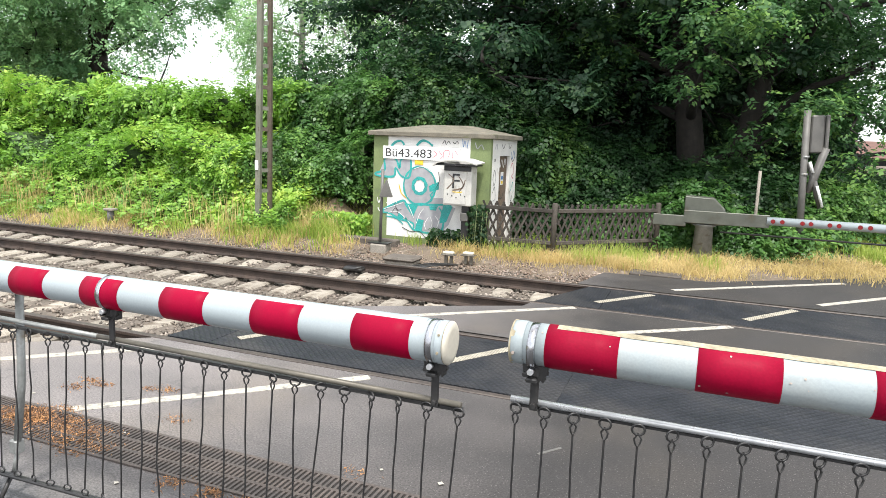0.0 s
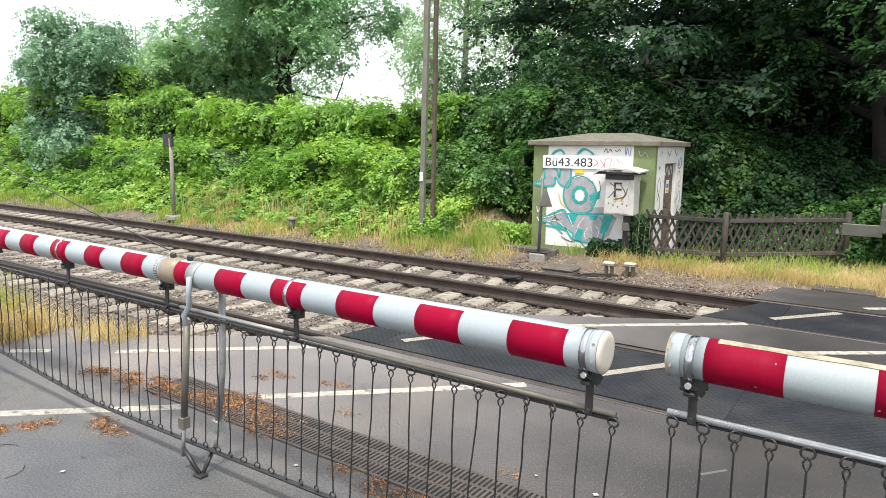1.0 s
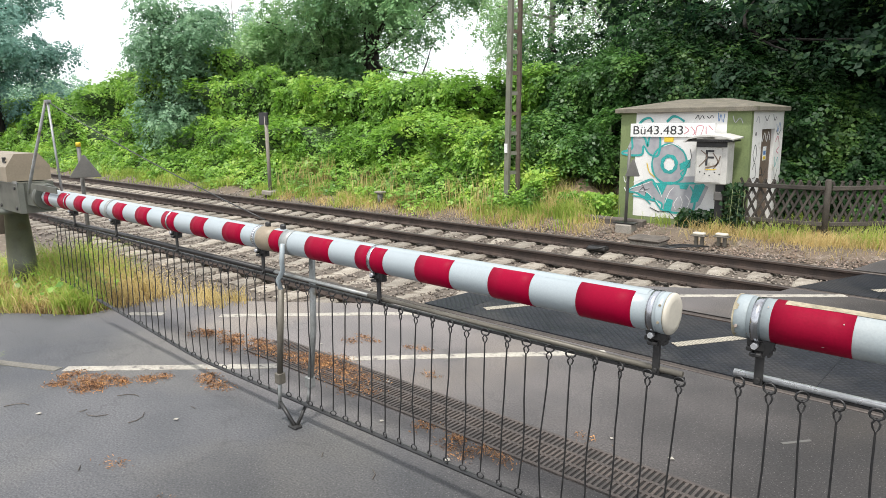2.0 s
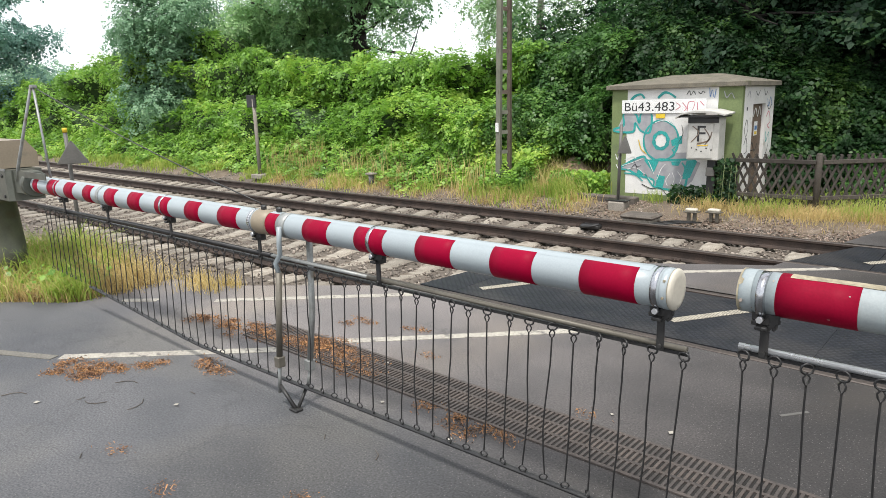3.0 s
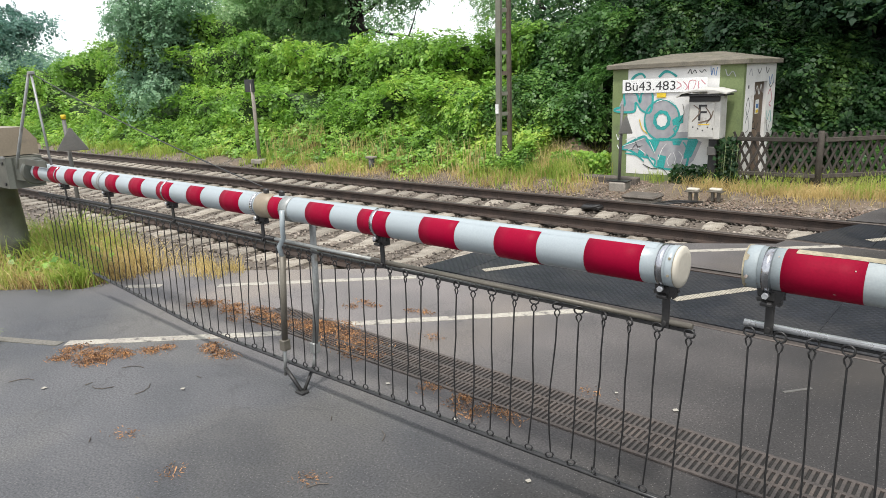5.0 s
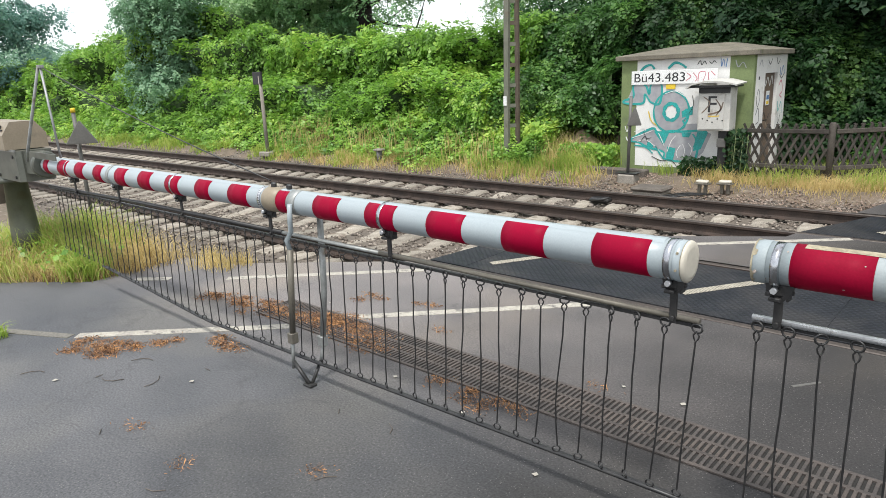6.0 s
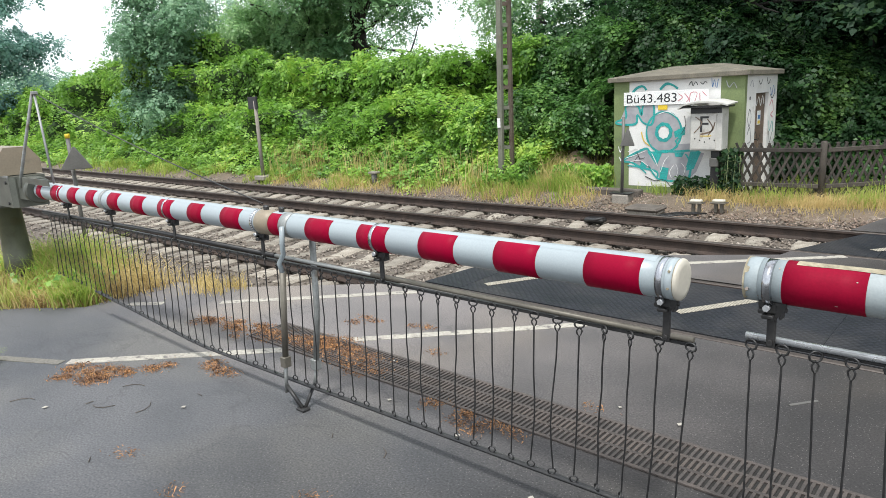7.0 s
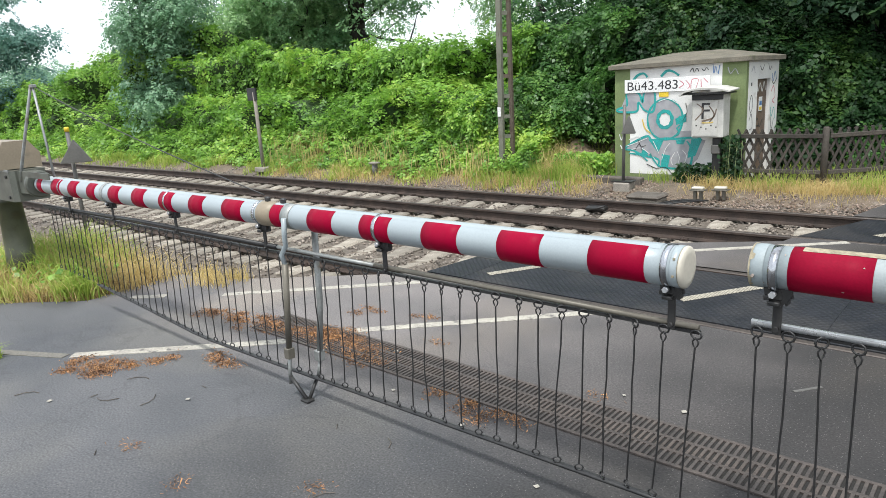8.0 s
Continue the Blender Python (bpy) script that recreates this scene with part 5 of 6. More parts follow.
for p, w, m in [([(4.3, 2.0), (4.42, 2.1), (4.5, 1.98)], 0.02, SILVER), ([(4.24, 1.4), (4.34, 1.58), (4.44, 1.42), (4.34, 1.26), (4.24, 1.4)], 0.016, BLACKP), ([(4.26, 1.12), (4.38, 1.24), (4.46, 1.0), (4.3, 0.95)], 0.016, BLACKP), ([(4.3, 1.78), (4.36, 1.78)], 0.06, BLACKP), ([(4.3, 0.84), (4.4, 0.66), (4.46, 0.82)], 0.016, BLACKP),
                ([(5.55, 1.95), (5.65, 1.8), (5.74, 1.98), (5.86, 1.82)], 0.024, BLUEP), ([(5.55, 1.82), (5.69, 1.74), (5.85, 1.84)], 0.02, BLACKP), ([(5.55, 1.6), (5.69, 1.7), (5.81, 1.5), (5.65, 1.42), (5.79, 1.36)], 0.026, PINKP), ([(5.55, 1.3), (5.62, 1.1), (5.77, 1.28), (5.86, 1.05)], 0.022, TEAL), ([(5.57, 1.1), (5.67, 0.86), (5.79, 1.06)], 0.018, BLACKP), ([(4.8, 2.1), (4.92, 2.02), (5.04, 2.12)], 0.018, BLACKP), ([(5.3, 2.14), (5.4, 2.02), (5.52, 2.1)], 0.018, BLACKP)]:
    side_stroke(p, w, m)
for p, w, m in [([(4.74, 1.6), (4.84, 1.8), (4.92, 1.62), (5.04, 1.78), (5.18, 1.62), (5.28, 1.8), (5.38, 1.64)], 0.03, SIGNW), ([(4.82, 1.0), (4.96, 1.12), (5.1, 0.94), (5.26, 1.08)], 0.022, BLACKP)]:
    side_stroke(p, w, m, HX1 - 0.056)


def lettering(text, size, mat, at, parent=None, name="lettering"):
    cu = bpy.data.curves.new(name, "FONT")
    cu.body, cu.size, cu.extrude, cu.offset = text, size, 0.001, 0.0
    tmp = bpy.data.objects.new(name, cu)
    scene.collection.objects.link(tmp)
    me = bpy.data.meshes.new_from_object(tmp.evaluated_get(bpy.context.evaluated_depsgraph_get()))
    bpy.data.objects.remove(tmp)
    return part(name, me, mat, parent, at=at)


sign = thing("hut_sign", (-5.38, HY0 - 0.03, 1.725), "long white sign with black lettering on the hut", "sign")
part("plate", box((0, 0, 0), (1.72, 0.02, 0.265), 0.004), SIGNW, sign)
tx = lettering("Bü43.483", 0.245, BLACKP, pose(0.045, -0.0015, 0.05, 90, 0, 0), sign)
wid = max(v.co.x for v in tx.data.vertices)
tx.matrix_basis = pose(0.045, -0.0015, 0.05, 90, 0, 0) @ Matrix.Diagonal((1.06 / wid, 1, 1, 1))
for p in ([(1.13, 0.06), (1.22, 0.13), (1.14, 0.2)], [(1.26, 0.2), (1.34, 0.1), (1.3, 0.04)], [(1.36, 0.04), (1.38, 0.2), (1.5, 0.2), (1.46, 0.05)], [(1.55, 0.2), (1.56, 0.06)], [(1.6, 0.22), (1.68, 0.14)]):
    part("scribble", ribbon(p, 0.016, -0.003), PINKP, sign)
tagged(part("hut_sticker", box((-4.65, HY0 - 0.022, 1.63), (-4.46, HY0 - 0.018, 1.72)), YELLOW), "small yellow sticker on the hut", "sticker")

phone = thing("telephone_box", (0, 0, 0), "weathered white call box with black letter on a post", "telephone box")
part("body", box((-3.82, 3.56, 0.88), (-3.24, 3.9, 1.68), 0.012), BOXW, phone)
part("door", box((-3.795, 3.545, 0.91), (-3.34, 3.562, 1.545), 0.006), BOXW, phone, "box door")
# Dark strip on the front paints the hood's shade and the gap.
part("recess", box((-3.81, 3.54, 1.56), (-3.25, 3.57, 1.655), 0.004), DARKM, phone, "dark strip painting the gap and shade under the hood")
bm = bmesh.new()
rf = [(-0.52, -0.02), (-0.42, 0.05), (-0.15, 0.1), (0.15, 0.09), (0.4, 0.03)]
ra = [[bm.verts.new((-3.5 + a, yy, 1.68 + b + dz)) for a, b in rf] for yy, dz in ((3.42, 0), (3.95, 0.03))]
for j in range(4):
    bm.faces.new((ra[0][j], ra[0][j + 1], ra[1][j + 1], ra[1][j]))
bm.normal_update()
bmesh.ops.solidify(bm, geom=list(bm.faces), thickness=0.025)
part("roof", bm, BOXW, phone, "curved sheet metal hood")
part("soffit", box((-3.95, 3.45, 1.66), (-3.14, 3.92, 1.69), 0.004), DARKM, phone)
lettering("F", 0.42, BLACKP, pose(-3.66, 3.543, 1.22, 90, 0, 0), phone)
for p, w in (([(-3.74, 1.2), (-3.6, 1.38), (-3.72, 1.5)], 0.02), ([(-3.62, 1.18), (-3.42, 1.24), (-3.36, 1.4)], 0.025), ([(-3.5, 1.46), (-3.4, 1.3), (-3.48, 1.16)], 0.02)):
    part("scribble", ribbon(p, w, 3.541), DOORB, phone)
part("scribble", ribbon([(-3.62, 1.15), (-3.45, 1.15), (-3.42, 1.17)], 0.015, 3.541), YELLOW, phone)
for a in range(5):
    part("rivet", tube([(-3.72 + 0.09 * a, 3.547, 1.1 - 0.03 * (a % 3)), (-3.72 + 0.09 * a, 3.54, 1.1 - 0.03 * (a % 3))], 0.014, 6), DARKM, phone)
part("post", box((-3.46, 3.66, -0.1), (-3.3, 3.8, 0.92), 0.01), DARKM, phone)
part("junction_box", box((-3.46, 3.6, 0.58), (-3.3, 3.665, 0.74), 0.01), GREYPAINT, phone)


# ---- lattice fence ----
def fence_run(a, b, label):
    a, b = Vector((*a, 0)), Vector((*b, 0))
    d = (b - a).normalized()
    L = (b - a).length
    fn = thing("lattice_fence", Matrix.Translation(a) @ Matrix.Rotation(math.atan2(d.y, d.x), 4, "Z"), label, "fence", "lattice fence sections")
    for z in (0.22, 0.84):
        part("rail", box((0, -0.062, z), (L, -0.032, z + 0.075), 0.008), FENCEW, fn)
    run, h = 0.44, 0.95
    lean, ln = math.degrees(math.atan2(run, h)), math.hypot(run, h)
    lath = finish(box((-0.021, -0.009, 0), (0.021, 0.009, ln), 0.004), "slat")
    for side, yy in ((1, -0.02), (-1, 0.0)):
        x = -run + 0.06
        while x < L - 0.06:
            u0, u1 = max(0.0, (0.02 - x) / run), min(1.0, (L - 0.02 - x) / run)
            if u1 - u0 > 0.15:
                foot, rise = (x + run * u0, u0) if side > 0 else (x + run * u1, 1 - u1)
                part("slat", lath, FENCEW, fn, at=pose(foot, yy, 0.05 + h * rise, 0, side * lean + rng.uniform(-1, 1), 0) @ Matrix.Diagonal((1, 1, u1 - u0, 1)))
            x += 0.14
    return fn


fence_run((-3.12, 3.86), (-1.69, 3.92), "dark weathered crossed-slat wooden fence beside the hut")
fence_run((-1.62, 3.97), (0.1, 5.62), "dark weathered crossed-slat wooden fence along the road")
for x, y in ((-1.655, 3.94), (0.14, 5.68)):
    tagged(part("fence_post", tube([(x, y, -0.1), (x, y, 1.0), (x, y, 1.03)], [0.06, 0.057, 0.04], 10), FENCEW), "dark weathered round wooden fence post", "fence post", "fence posts")


# ---- barrier and light signal beyond the tracks ----
far = thing("level_crossing_barrier", (1.05, 5.6, 0), "closed far barrier with grey drive housing on a post", "barrier", "level crossing barriers")
part("post", tube([(0, 0, -0.1), (0, 0, 0.62), (0, 0, 0.68)], [0.2, 0.17, 0.28], 18), GALV, far)
bm = bmesh.new()
sec = [(-0.4, 0.68), (0.36, 0.68), (0.36, 0.98), (0.14, 1.2), (-0.4, 1.22)]
sides = [[bm.verts.new((a, yy, b)) for a, b in sec] for yy in (-0.22, 0.3)]
bm.faces.new(sides[0])
bm.faces.new(sides[1][::-1])
for j in range(5):
    bm.faces.new((sides[0][j], sides[0][(j + 1) % 5], sides[1][(j + 1) % 5], sides[1][j]))
bmesh.ops.bevel(bm, geom=list(bm.edges), offset=0.012, segments=1, affect="EDGES")
hs = part("housing", bm, HOUSING, far)
for xx, zz in ((-0.06, 0.78), (0.06, 0.78), (-0.1, 0.86), (0.1, 0.86), (-0.06, 0.93), (0.06, 0.93)):
    part("bolt", tube([(xx, -0.245, zz), (xx, -0.22, zz)], 0.02, 8), DARKM, hs)
part("arm", box((-0.98, -0.296, 0.62), (-0.35, -0.246, 0.84), 0.01), HOUSING, far)
part("arm", box((-0.4, -0.3, 0.7), (1.15, -0.24, 0.95), 0.01), HOUSING, far)
bmr = part("beam", tube([(1.1, -0.27, 0.84), (9.0, -0.27, 0.84)], 0.08, 20), WHITE, far)
for x in (1.2, 1.36, 1.7, 1.84, 2.15, 2.3, 2.64, 2.8, 3.15, 3.3, 3.7, 3.9):
    part("reflector", tube([(x, -0.36, 0.845), (x, -0.34, 0.845)], 0.04, 12), REFLECT, bmr)
part("lower_bar", tube([(0.3, -0.27, 0.56), (9.0, -0.27, 0.52)], 0.018, 8), DARKM, far)

sig = thing("crossing_signal", pose(2.9, 6.5, 0, 0, -2.2, 0), "grey crossing light signal seen from behind on pole", "signal")
part("pole", tube([(0, 0, -0.1), (-0.02, 0, 3.0)], 0.068, 14), GREYPAINT, sig)
part("backboard", box((0.06, -0.02, 2.15), (0.31, 0.1, 2.9), 0.03), GREYPAINT, sig)
part("lamp_housing", box((0.11, 0.1, 2.3), (0.3, 0.24, 2.88), 0.03), BLACKP, sig)
part("visor", box((0.32, -0.04, 2.23), (0.39, 0.2, 2.9), 0.02), GREYPAINT, sig)
part("cross_arm", tube([(0.36, 0.02, 2.25), (0.17, 0.02, 1.6), (0.09, 0.02, 1.35)], [0.08, 0.08, 0.05], 4), GREYPAINT, sig, "grey back of a crossbuck arm")
part("cross_arm", tube([(0.08, 0.02, 1.95), (0.18, 0.02, 1.6), (0.34, 0.02, 1.05)], [0.04, 0.07, 0.055], 4), GREYPAINT, sig, "grey back of a crossbuck arm")
part("cross_edge", tube([(0.24, -0.06, 1.5), (0.36, -0.06, 1.08)], 0.028, 4), SIGNW, sig)
part("cross_edge", tube([(0.08, -0.06, 1.98), (0.15, -0.06, 1.76)], 0.03, 4), SIGNW, sig)
for z in (1.7, 2.05):
    part("strap", tube([(0, 0, z), (0, 0, z + 0.05)], 0.076, 12), GALV, sig)
tagged(part("garden_post", tube([(2.02, 6.35, 0.0), (2.02, 6.35, 1.76)], 0.032, 8), CONCRETE), "thin pale concrete post in the ivy", "post")


# ---- vegetation ----
def sheet(fn, nu, nv):
    """A grid of points from fn(u, v), with its faces."""
    U, V = np.meshgrid(np.linspace(0, 1, nu), np.linspace(0, 1, nv), indexing="ij")
    P = fn(U.ravel(), V.ravel())
    return P, [(i * nv + j, (i + 1) * nv + j, (i + 1) * nv + j + 1, i * nv + j + 1) for i in range(nu - 1) for j in range(nv - 1)]


def on_sheet(fn, n, bias=1.0, u0=0.0, u1=1.0):
    """Random points on a sheet, with outward normals (towards -y and up)."""
    u, v = u0 + (u1 - u0) * rng.uniform(0, 1, n) ** bias, rng.uniform(0, 1, n)
    p, e = fn(u, v), 1e-3
    nrm = np.cross(fn(u + e, v) - p, fn(u, v + e) - p)
    nrm /= np.linalg.norm(nrm, axis=1, keepdims=True) + 1e-9
    nrm *= np.where((nrm[:, 1] - nrm[:, 2] > 0), -1, 1)[:, None]
    return p, nrm


HEDGE_X = [-75, -55, -45, -38, -33, -29, -26.5, -24.5, -23.0, -21.3, -19.5, -17.3, -15.6, -14.2, -12.8, -11.4, -10.0, -8.5, -7.4, -6.4, -5.5]
HEDGE_Z = [3.6, 3.3, 3.3, 4.0, 4.8, 5.0, 4.8, 4.3, 3.7, 3.1, 3.2, 3.2, 2.8, 2.9, 2.85, 2.85, 2.8, 2.9, 3.1, 3.1, 2.6]


def hedge_shape(x, v):
    """The overgrown bank at x: v runs from its foot over its brow, in rounded humps."""
    top = np.interp(x, HEDGE_X, HEDGE_Z)
    a = v * math.pi / 2
    foot = 5.7 + 0.4 * np.sin(x * 0.7)
    p = np.stack([x, foot + 2.9 * (1 - np.cos(a)) ** 0.9, 0.75 + (top - 0.75) * np.sin(a) ** 0.9], 1)
    b = (1.2 - np.abs(fbm(p, 0.55, 3.0, 2)) * 2.2) * 1.15 + fbm(p, 1.7, 9.0) * 0.42
    p[:, 1] -= b
    p[:, 2] += 0.6 * (b - 0.35) * v
    return p


def hedge(u, v):
    return hedge_shape(-9.2 - 66.5 * u, v)


def hedge_end(u, v):
    return hedge_shape(-6.4 - 3.1 * u, v)


def herbs(u, v):
    x = -7.5 - 68 * u
    y = 3.15 + 3.2 * v + (0.2 * np.sin(x * 1.3) + 0.15 * np.sin(x * 3.1)) * (1 - v)
    z = ground_height(x, y) + 0.05 + 0.38 * np.clip(v * 3, 0, 1)
    p = np.stack([x, y, z], 1)
    p[:, 2] += 0.15 * fbm(p, 1.3, 5.0) + 0.08 * fbm(p, 3.1, 1.0)
    return p


def ivy_wall(u, v):
    x = -7.0 + 16.1 * u
    base = np.where(x < -2.4, 6.35, np.maximum(6.9, x + 4.4))
    top = np.interp(x, [-7.0, -5.6, -5, -3, -1.5, 0, 2.5, 9], [4.8, 4.6, 3.9, 2.9, 1.9, 1.6, 1.5, 1.5])
    a = v * math.pi / 2
    p = np.stack([x, base + 2.6 * (1 - np.cos(a)), -0.1 + (top + 0.1) * np.sin(a)], 1)
    b = (1.1 - np.abs(fbm(p, 0.6, 21.0, 2)) * 1.7) * 0.5 + fbm(p, 2.0, 2.0) * 0.2
    p[:, 1] -= b
    p[:, 2] += 0.4 * b * v
    return p


def foliage(name, fn, mat, n, size, label, cat, grid=(160, 16), bias=1.0, jitter=0.1, spread=0.75):
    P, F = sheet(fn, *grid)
    # Dark backing sheet: its colour paints the shade seen between the leaves.
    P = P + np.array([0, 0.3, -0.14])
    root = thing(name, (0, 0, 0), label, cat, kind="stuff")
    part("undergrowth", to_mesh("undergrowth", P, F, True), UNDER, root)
    quads = []
    for count, s, b in n:
        count //= 6
        p, nr = on_sheet(fn, count, b)
        p = p + nr * rng.normal(0.05, jitter, count)[:, None]
        quads.append(sprays(p, nr, s, spread * 0.5).reshape(-1, 3))
    part("leaves", fast_mesh("leaves", np.concatenate(quads), 4), mat, root)
    return root


# Added backdrop of darkened leaves that stands in for shade under the crowns.
def thicket(u, v):
    x = -6.5 + 11.5 * u
    a = v * math.pi / 2
    p = np.stack([x, 12.4 + 0.1 * (x + 2) ** 2 / 4 + 1.5 * (1 - np.cos(a)), 0.3 + (5.6 - 0.35 * np.clip(x, 0, 9)) * np.sin(a)], 1)
    b = fbm(p, 0.7, 8.0) * 0.6
    p[:, 1] -= b
    p[:, 2] += 0.5 * b * v
    return p


def slope(u, v):
    x = -1.6 + 11.0 * u
    a = v * math.pi / 2
    p = np.stack([x, np.maximum(6.0, x + 3.6) + 1.3 * (1 - np.cos(a)), -0.05 + (1.15 + 0.2 * np.sin(x * 1.9)) * np.sin(a)], 1)
    b = fbm(p, 1.1, 4.0) * 0.3
    p[:, 1] -= b
    p[:, 2] += 0.4 * b * v
    return p


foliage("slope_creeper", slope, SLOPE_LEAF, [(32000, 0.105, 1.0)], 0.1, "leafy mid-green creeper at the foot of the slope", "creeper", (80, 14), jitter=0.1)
foliage("shade_thicket", thicket, SHADE_LEAF, [(20000, 0.17, 1.0)], 0.16, "added thicket of darkened leaves for the deep shade below the maples", "thicket", (60, 20), jitter=0.15)
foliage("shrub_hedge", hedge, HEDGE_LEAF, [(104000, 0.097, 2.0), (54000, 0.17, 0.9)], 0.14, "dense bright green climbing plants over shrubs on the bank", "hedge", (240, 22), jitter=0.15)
# Same hedge in darker leaves, which paint in the trees' half shade.
foliage("shrub_hedge", hedge_end, SLOPE_LEAF, [(26000, 0.1, 1.0)], 0.14, "mid-green creeper and shrubs by the hut, half shade put into the leaf colour", "hedge", (30, 22), jitter=0.13)
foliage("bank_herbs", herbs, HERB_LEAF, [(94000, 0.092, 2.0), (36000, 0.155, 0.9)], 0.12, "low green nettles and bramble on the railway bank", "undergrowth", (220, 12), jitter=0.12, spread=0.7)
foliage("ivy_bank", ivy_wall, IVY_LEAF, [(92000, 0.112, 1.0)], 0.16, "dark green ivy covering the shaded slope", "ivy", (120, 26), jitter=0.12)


def limb_points(a, b, sag, k=7):
    a, b = Vector(a), Vector(b)
    side = Vector((rng.uniform(-1, 1), rng.uniform(-1, 1), 0)) * sag
    return [a.lerp(b, i / (k - 1)) + side * math.sin(math.pi * i / (k - 1)) + Vector(rng.normal(0, 0.04, 3)) * (0 < i < k - 1) for i in range(k)]


def tree(label, base, height, spread, mat, clumps, per, leaf, bark=BARK, girth=0.3, limbs=6, low=0.35, clump_r=0.9, extra=(), lean=(0, 0), name="tree", squash=1.0, hang=0.0, tier=False):
    """A tapered trunk with limbs; the crown is many clumps of single leaves round the limbs' ends."""
    root = thing(name, base, label, "tree")
    top = Vector((lean[0], lean[1], height * 0.8))
    pts = limb_points((0, 0, -0.5), top, 0.25, 9)
    part("trunk", tube(pts, [girth * (1.15 - 0.85 * i / 8) for i in range(9)], 12), bark, root)
    ends = []
    for k in range(limbs):
        f = low + (0.95 - low) * k / max(1, limbs - 1)
        s = pts[int(f * 8)]
        ang = 2.4 * k + rng.uniform(-0.5, 0.5)
        reach = spread * (0.95 - 0.45 * abs(f - 0.55))
        e = Vector((s.x + math.cos(ang) * reach, s.y + math.sin(ang) * reach * squash, min(height, s.z + reach * rng.uniform(0.15, 0.7))))
        lp = limb_points(s, e, 0.35)
        bm = tube(lp, [girth * 0.36 * (1.1 - 0.95 * i / 6) for i in range(7)], 7)
        for j in (3, 4, 5, 6):
            ends.append(lp[j])
            tw = lp[j] + Vector(rng.normal(0, 0.5, 3)) * spread * 0.28
            add_tube(bm, limb_points(lp[j], tw, 0.1, 4), [0.05, 0.035, 0.025, 0.012], 5)
            ends.append(tw)
        part("limb", bm, bark, root)
    for a, b in extra:
        lp = limb_points(a, b, 0.5, 9)
        bm = tube(lp, [girth * 0.2 * (1.1 - 0.95 * i / 8) for i in range(9)], 7)
        for j in (3, 5, 6, 7, 8):
            tw = lp[j] + Vector(rng.normal(0, 0.7, 3))
            add_tube(bm, limb_points(lp[j], tw, 0.12, 4), [0.04, 0.03, 0.02, 0.01], 5)
        part("limb", bm, bark, root)
    ends = np.array([tuple(e) for e in ends])
    pick = ends[rng.integers(0, len(ends), clumps)] + rng.normal(0, spread * 0.16, (clumps, 3))
    per //= 6
    d = rng.normal(0, 1, (clumps, per, 3))
    d /= np.linalg.norm(d, axis=2, keepdims=True)
    r = clump_r * rng.uniform(0.55, 1.25, (clumps, 1, 1)) * rng.uniform(0.35, 1.0, (clumps, per, 1)) ** 0.6
    off = d * r * np.array([1.15, 1.15, (0.36 if tier else 0.62) + hang])
    if hang:
        off[..., 2] -= np.abs(rng.normal(0, hang, (clumps, per)))
    p = (pick[:, None] + off).reshape(-1, 3)
    part("crown", fast_mesh("crown", sprays(p, d.reshape(-1, 3) * (0.5 if tier else 0.9), leaf, 0.25 if tier else 0.4).reshape(-1, 3), 4), mat, root)
    return root


rng = np.random.default_rng(11)
tree("tall dark oak with a forked trunk behind the hedge", (-24.4, 14.2, 1.4), 14.5, 5.8, OAK_LEAF, 290, 310, 0.16, girth=0.46, limbs=13, low=0.48, clump_r=1.2, extra=(((0.2, 0, 4.0), (5.0, -1.0, 5.4)), ((0.2, 0, 3.4), (4.6, -0.6, 2.7)), ((-0.2, 0, 3.2), (-3.6, -0.4, 5.2))))
tree("young leafy oak growing beside the tall oak", (-27.3, 14.4, 1.4), 7.6, 2.5, OAK_LEAF, 130, 260, 0.14, girth=0.16, limbs=11, low=0.12, clump_r=1.0)
tree("slender birch with white trunk and drooping grey-green crown", (-13.5, 14.0, 1.4), 12.0, 2.3, GREY_LEAF, 230, 190, 0.095, bark=BIRCH, girth=0.16, limbs=14, low=0.14, clump_r=0.75, hang=0.5)
tree("tall thin birch with drooping grey-green crown", (-11.9, 18.5, 1.4), 13.0, 3.0, GREY_LEAF, 210, 190, 0.12, bark=BIRCH, girth=0.15, limbs=14, low=0.12, clump_r=0.75, hang=0.5)
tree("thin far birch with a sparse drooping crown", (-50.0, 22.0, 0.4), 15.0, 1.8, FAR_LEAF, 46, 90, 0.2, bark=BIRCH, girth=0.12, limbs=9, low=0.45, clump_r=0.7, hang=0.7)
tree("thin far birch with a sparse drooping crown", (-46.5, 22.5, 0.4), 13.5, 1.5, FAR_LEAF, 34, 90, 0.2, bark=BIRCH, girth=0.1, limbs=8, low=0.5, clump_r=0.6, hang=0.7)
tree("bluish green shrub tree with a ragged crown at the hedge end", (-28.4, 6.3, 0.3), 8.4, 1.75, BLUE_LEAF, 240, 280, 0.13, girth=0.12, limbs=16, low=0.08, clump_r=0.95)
tree("round grey-green willow above the hedge", (-28.6, 12.6, 1.2), 7.0, 3.1, GREY_LEAF, 220, 280, 0.13, girth=0.3, limbs=11, low=0.15, clump_r=1.05)
tree("round grey-green willow above the hedge", (-32.6, 12.9, 1.2), 5.6, 2.2, GREY_LEAF, 100, 200, 0.14, girth=0.25, limbs=8, low=0.2, clump_r=1.0)
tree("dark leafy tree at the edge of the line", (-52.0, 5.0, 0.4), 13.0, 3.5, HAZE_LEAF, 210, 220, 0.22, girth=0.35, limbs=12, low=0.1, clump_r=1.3)
